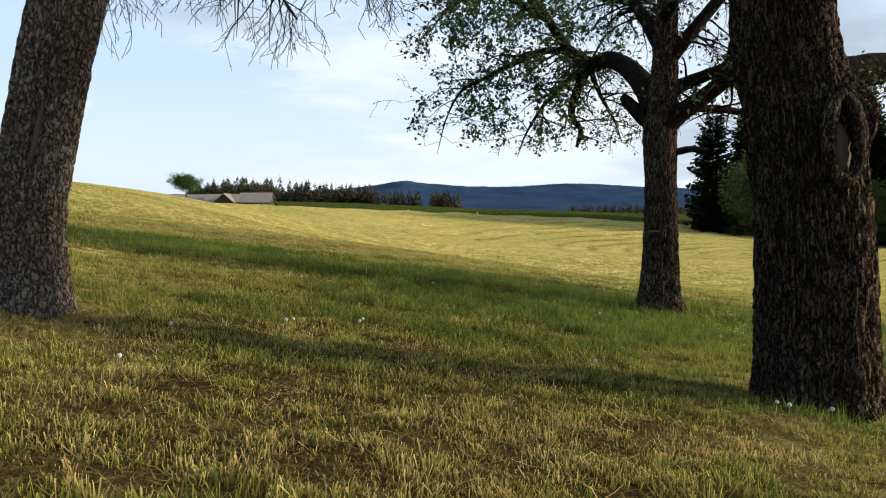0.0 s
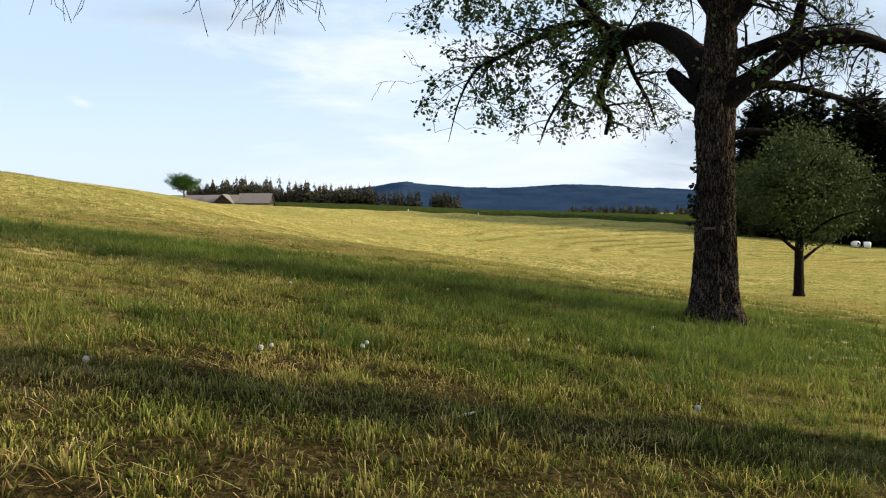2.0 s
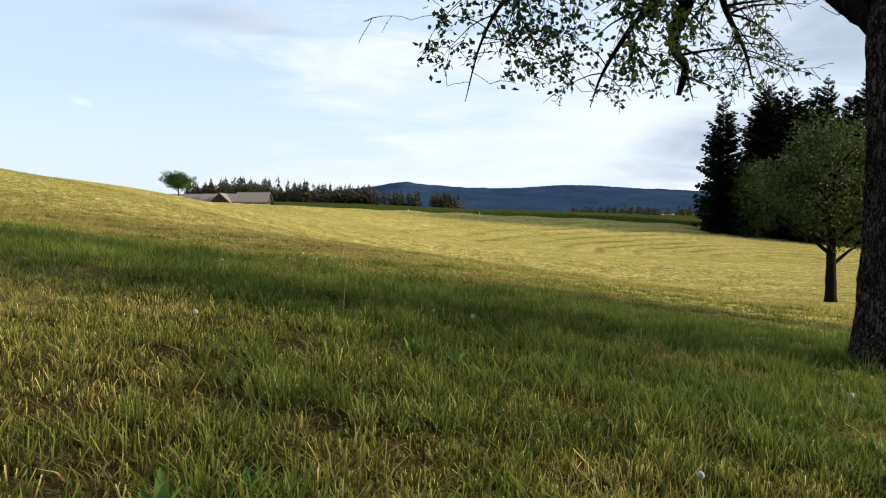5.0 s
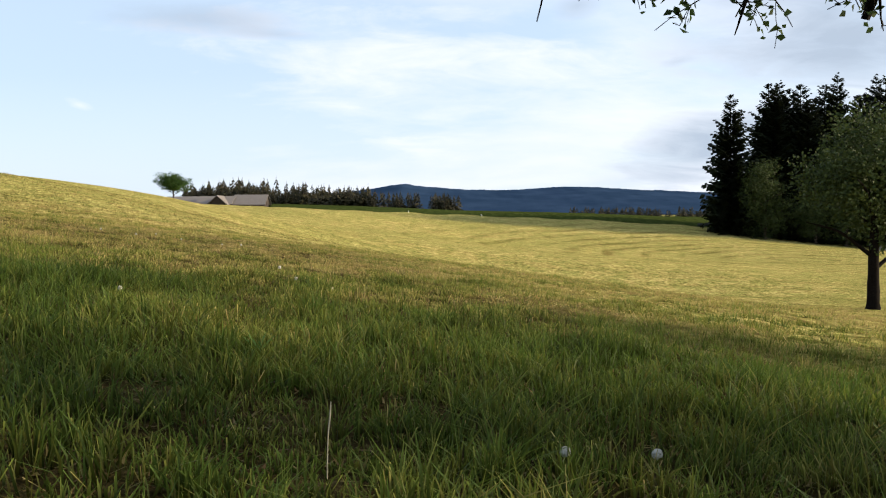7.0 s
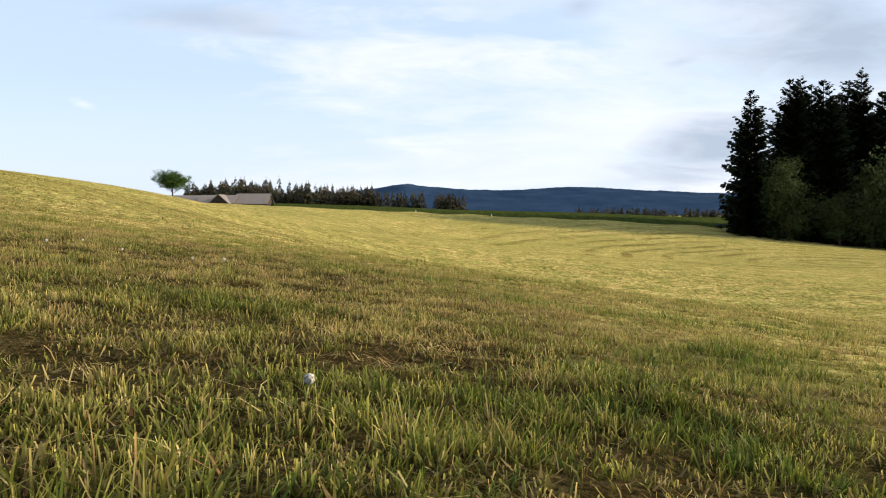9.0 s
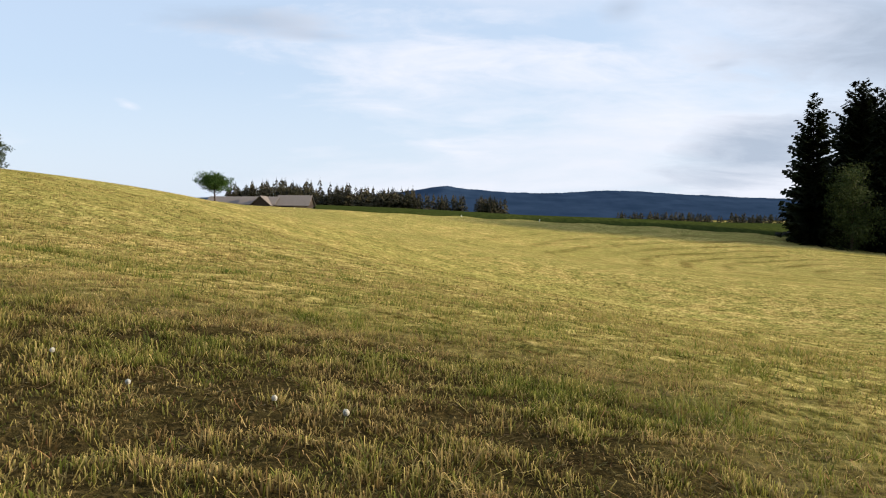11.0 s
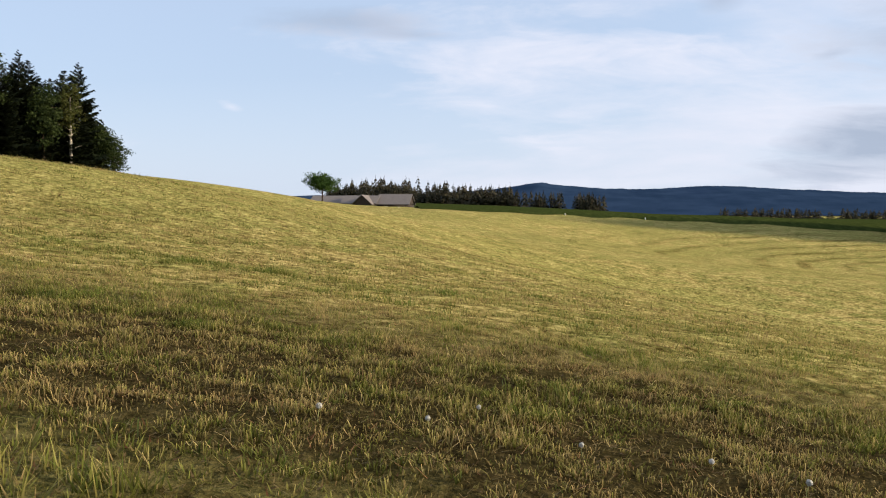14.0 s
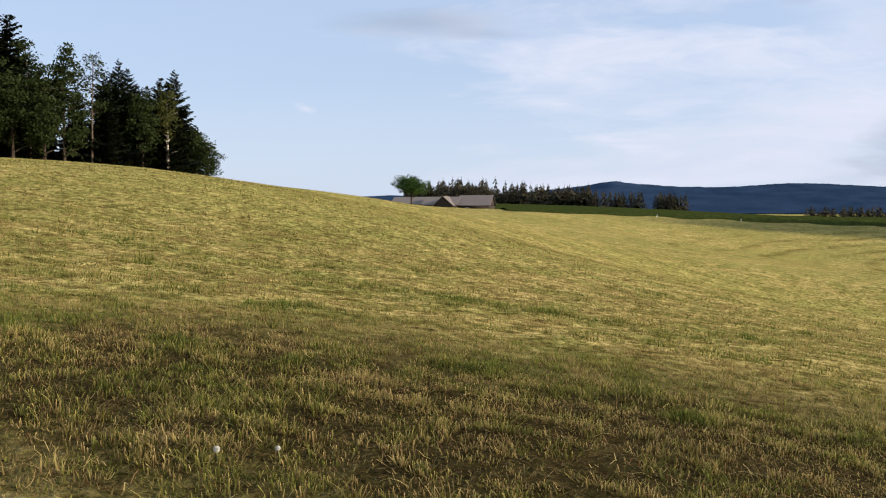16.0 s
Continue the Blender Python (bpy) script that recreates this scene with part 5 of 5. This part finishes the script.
    lz, ang = rough_land(lx, ly), rng.uniform(0, 2 * np.pi, len(lx))
    ln, wd = rng.uniform(0.02, 0.055, len(lx)), rng.uniform(0.003, 0.006, len(lx))
    ca, sa = np.cos(ang), np.sin(ang)
    corner = [np.stack([lx + sa * wd, ly - ca * wd, lz + 0.004], -1), np.stack([lx - sa * wd, ly + ca * wd, lz + 0.006], -1), np.stack([lx + ca * ln, ly + sa * ln, lz + rng.uniform(0.006, 0.035, len(lx))], -1)]
    co.append(np.stack(corner, 1).reshape(-1, 3))
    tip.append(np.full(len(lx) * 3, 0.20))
    tn.append(np.repeat(np.clip(rng.normal(0.2, 0.15, len(lx)), 0, 0.8), 3))
    tri.append(start + np.arange(len(lx) * 3).reshape(-1, 3))
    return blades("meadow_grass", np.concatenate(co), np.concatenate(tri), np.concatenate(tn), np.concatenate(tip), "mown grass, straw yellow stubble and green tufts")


def cut_hay():
    """Loose cut strands lying in the stubble."""
    rng = np.random.RandomState(78)
    m = 60000
    x, y = rng.uniform(-15, 4, m), rng.uniform(1, 38, m)
    keep = (off_way(x, y) < 4.5) & (rng.rand(m) < np.clip(0.25 + 0.6 * wave_noise(x, y, 1.6, 51) - lushness(x, y), 0.02, 1))
    x, y = x[keep], y[keep]
    n = len(x)
    a, ln, bend = rng.uniform(0, 6.283, n), rng.uniform(0.05, 0.22, n), rng.uniform(-0.9, 0.9, n)
    w = rng.uniform(0.0010, 0.0020, n)
    cols, us = [], []
    px, py = x.copy(), y.copy()
    for k in range(4):
        t = k / 3
        ang = a + bend * t
        if k:
            px, py = px + np.cos(ang) * ln / 3, py + np.sin(ang) * ln / 3
        pz = rough_land(px, py) + 0.012 + 0.028 * np.sin(t * 3.1 + a) ** 2
        for side in (-1, 1):
            cols.append(np.stack([px - np.sin(ang) * w * side, py + np.cos(ang) * w * side, pz], -1))
            us.append(1.0)
    base = np.arange(n)[:, None] * 8
    tri = np.concatenate([base + np.array(f) for k in range(3) for f in ((2 * k, 2 * k + 2, 2 * k + 3), (2 * k, 2 * k + 3, 2 * k + 1))])
    return blades("cut_hay", np.stack(cols, 1).reshape(-1, 3), tri, np.repeat(np.clip(rng.normal(0.08, 0.1, n), 0, 1), 8), np.tile(us, n), "loose dry cut hay strands lying in the stubble")


grass()
cut_hay()


# ---- dandelion clocks ----
def dandelion(seed, head, tall):
    rng = np.random.RandomState(seed)
    ob = thing("dandelion_clock", (0, 0, 0), "white dandelion seed head on a thin stem in the grass", "flower", "dandelion clocks")
    st = Shape()
    tube(st, catmull([(0, 0, -0.01, 0.002), (0.004, 0, tall * 0.5, 0.002), (0.012, 0.004, tall, 0.0018)], 4), 5)
    part("stem", st, STEM, ob)
    hd = Shape()
    c = np.array([0.012, 0.004, tall + head * 0.4])
    for k in range(90):
        d = rng.normal(size=3)
        d /= np.linalg.norm(d)
        s = np.cross(d, [0.3, 0.5, 0.8])
        s /= np.linalg.norm(s)
        t = np.cross(d, s)
        q, e = c + d * head * 0.42 * rng.uniform(0.85, 1.1), head * 0.16
        hd.add([q + s * e, q + t * e, q - s * e, q - t * e, c], [(0, 1, 4), (1, 2, 4), (2, 3, 4), (3, 0, 4), (0, 3, 2, 1)])
    part("seed_head", hd, FLUFF, ob, "round white fluff", smooth=False)
    return ob


clocks = [dandelion(k, head, tall) for k, (head, tall) in enumerate(((0.033, 0.052), (0.030, 0.038), (0.027, 0.060)))]
SPOTS = [
    (-1.61, 6.22), (-1.12, 7.00), (-2.07, 9.79), (1.83, 5.11), (1.55, 5.05), (1.45, 5.0), (0.55, 5.9), (1.28, 9.83), (-0.06, 7.88),
    (-0.61, 11.36), (-0.9, 11.2), (-2.92, 13.70), (-4.39, 22.82), (-4.74, 23.09), (-5.36, 22.94), (-6.59, 22.76), (-6.1, 23.0), (-5.9, 23.3), (-8.28, 22.4),
    (-2.0, 15.3), (-2.3, 15.6), (-2.7, 17.0), (2.4, 9.0), (-10.0, 22.6), (-10.2, 22.4), (-1.15, 6.8), (-1.6, 6.4), (-2.18, 5.44), (-2.11, 4.35),
]
rr = random.Random(3)
for k, (x, y) in enumerate(SPOTS):
    m = pose(x, y, float(rough_land(x, y)), 0, 0, rr.uniform(0, 360))
    if k < 3:
        clocks[k].matrix_basis = m
    else:
        copy_thing(clocks[k % 3], m)


# ---- small things in the grass ----
def dock_plant(seed, x, y, size):
    """A rosette of broad upright leaves."""
    rng = np.random.RandomState(seed)
    ob = thing("dock_plant", (x, y, float(rough_land(x, y))), "broad-leaved green dock plant among the grass", "plant", "dock plants")
    for k in range(8):
        a, ln, wide = k * 2.4 + rng.uniform(-0.4, 0.4), size * rng.uniform(0.6, 1.15), size * rng.uniform(0.12, 0.2)
        lean = rng.uniform(0.3, 0.8)
        ca, sa = math.cos(a), math.sin(a)
        pts, faces = [], []
        for q in range(6):
            t = q / 5
            r, h = ln * t * lean, ln * (t - 0.32 * lean * t * t)
            w = wide * math.sin(math.pi * min(1.0, 0.12 + 0.88 * t)) * 0.5 + 0.002
            fold = w * 0.45
            pts += [(ca * r - sa * w, sa * r + ca * w, h + fold), (ca * r, sa * r, h), (ca * r + sa * w, sa * r - ca * w, h + fold)]
        for q in range(5):
            b = q * 3
            faces += [(b, b + 1, b + 4, b + 3), (b + 1, b + 2, b + 5, b + 4)]
        s = Shape()
        s.add(pts, faces)
        part("leaf", s, DOCK_LEAF, ob)
    return ob


for k, (x, y, size) in enumerate(((-1.43, 7.21, 0.13), (-1.30, 7.45, 0.10), (-0.98, 9.75, 0.12), (-0.75, 9.6, 0.10), (0.62, 6.9, 0.09), (-1.9, 12.3, 0.11))):
    dock_plant(200 + k, x, y, size)

chip = Shape()
tube(chip, [(-0.036, -0.014, 0.022, 0.004), (-0.014, -0.003, 0.025, 0.007), (0.016, 0.008, 0.028, 0.0065), (0.038, 0.017, 0.034, 0.003)], 7, 0.12)
ob = new("wood_chip", chip.mesh("wood_chip", PALE_WOOD))
ob.location = (-0.563, 5.454, float(rough_land(-0.563, 5.454)))
tagged(ob, "pale splinter of wood lying in the mown grass", "wood chip")

stalk = Shape()
tube(stalk, catmull([(0, 0, -0.01, 0.0014), (0.003, 0, 0.10, 0.0013), (0.008, 0.004, 0.16, 0.0020), (0.010, 0.004, 0.190, 0.0009)], 6), 6)
ob = new("grass_stalk", stalk.mesh("grass_stalk", PALE_WOOD))
ob.location = (-1.46, 10.97, float(rough_land(-1.46, 10.97)))
tagged(ob, "single dry pale grass stalk standing above the grass", "grass stalk")
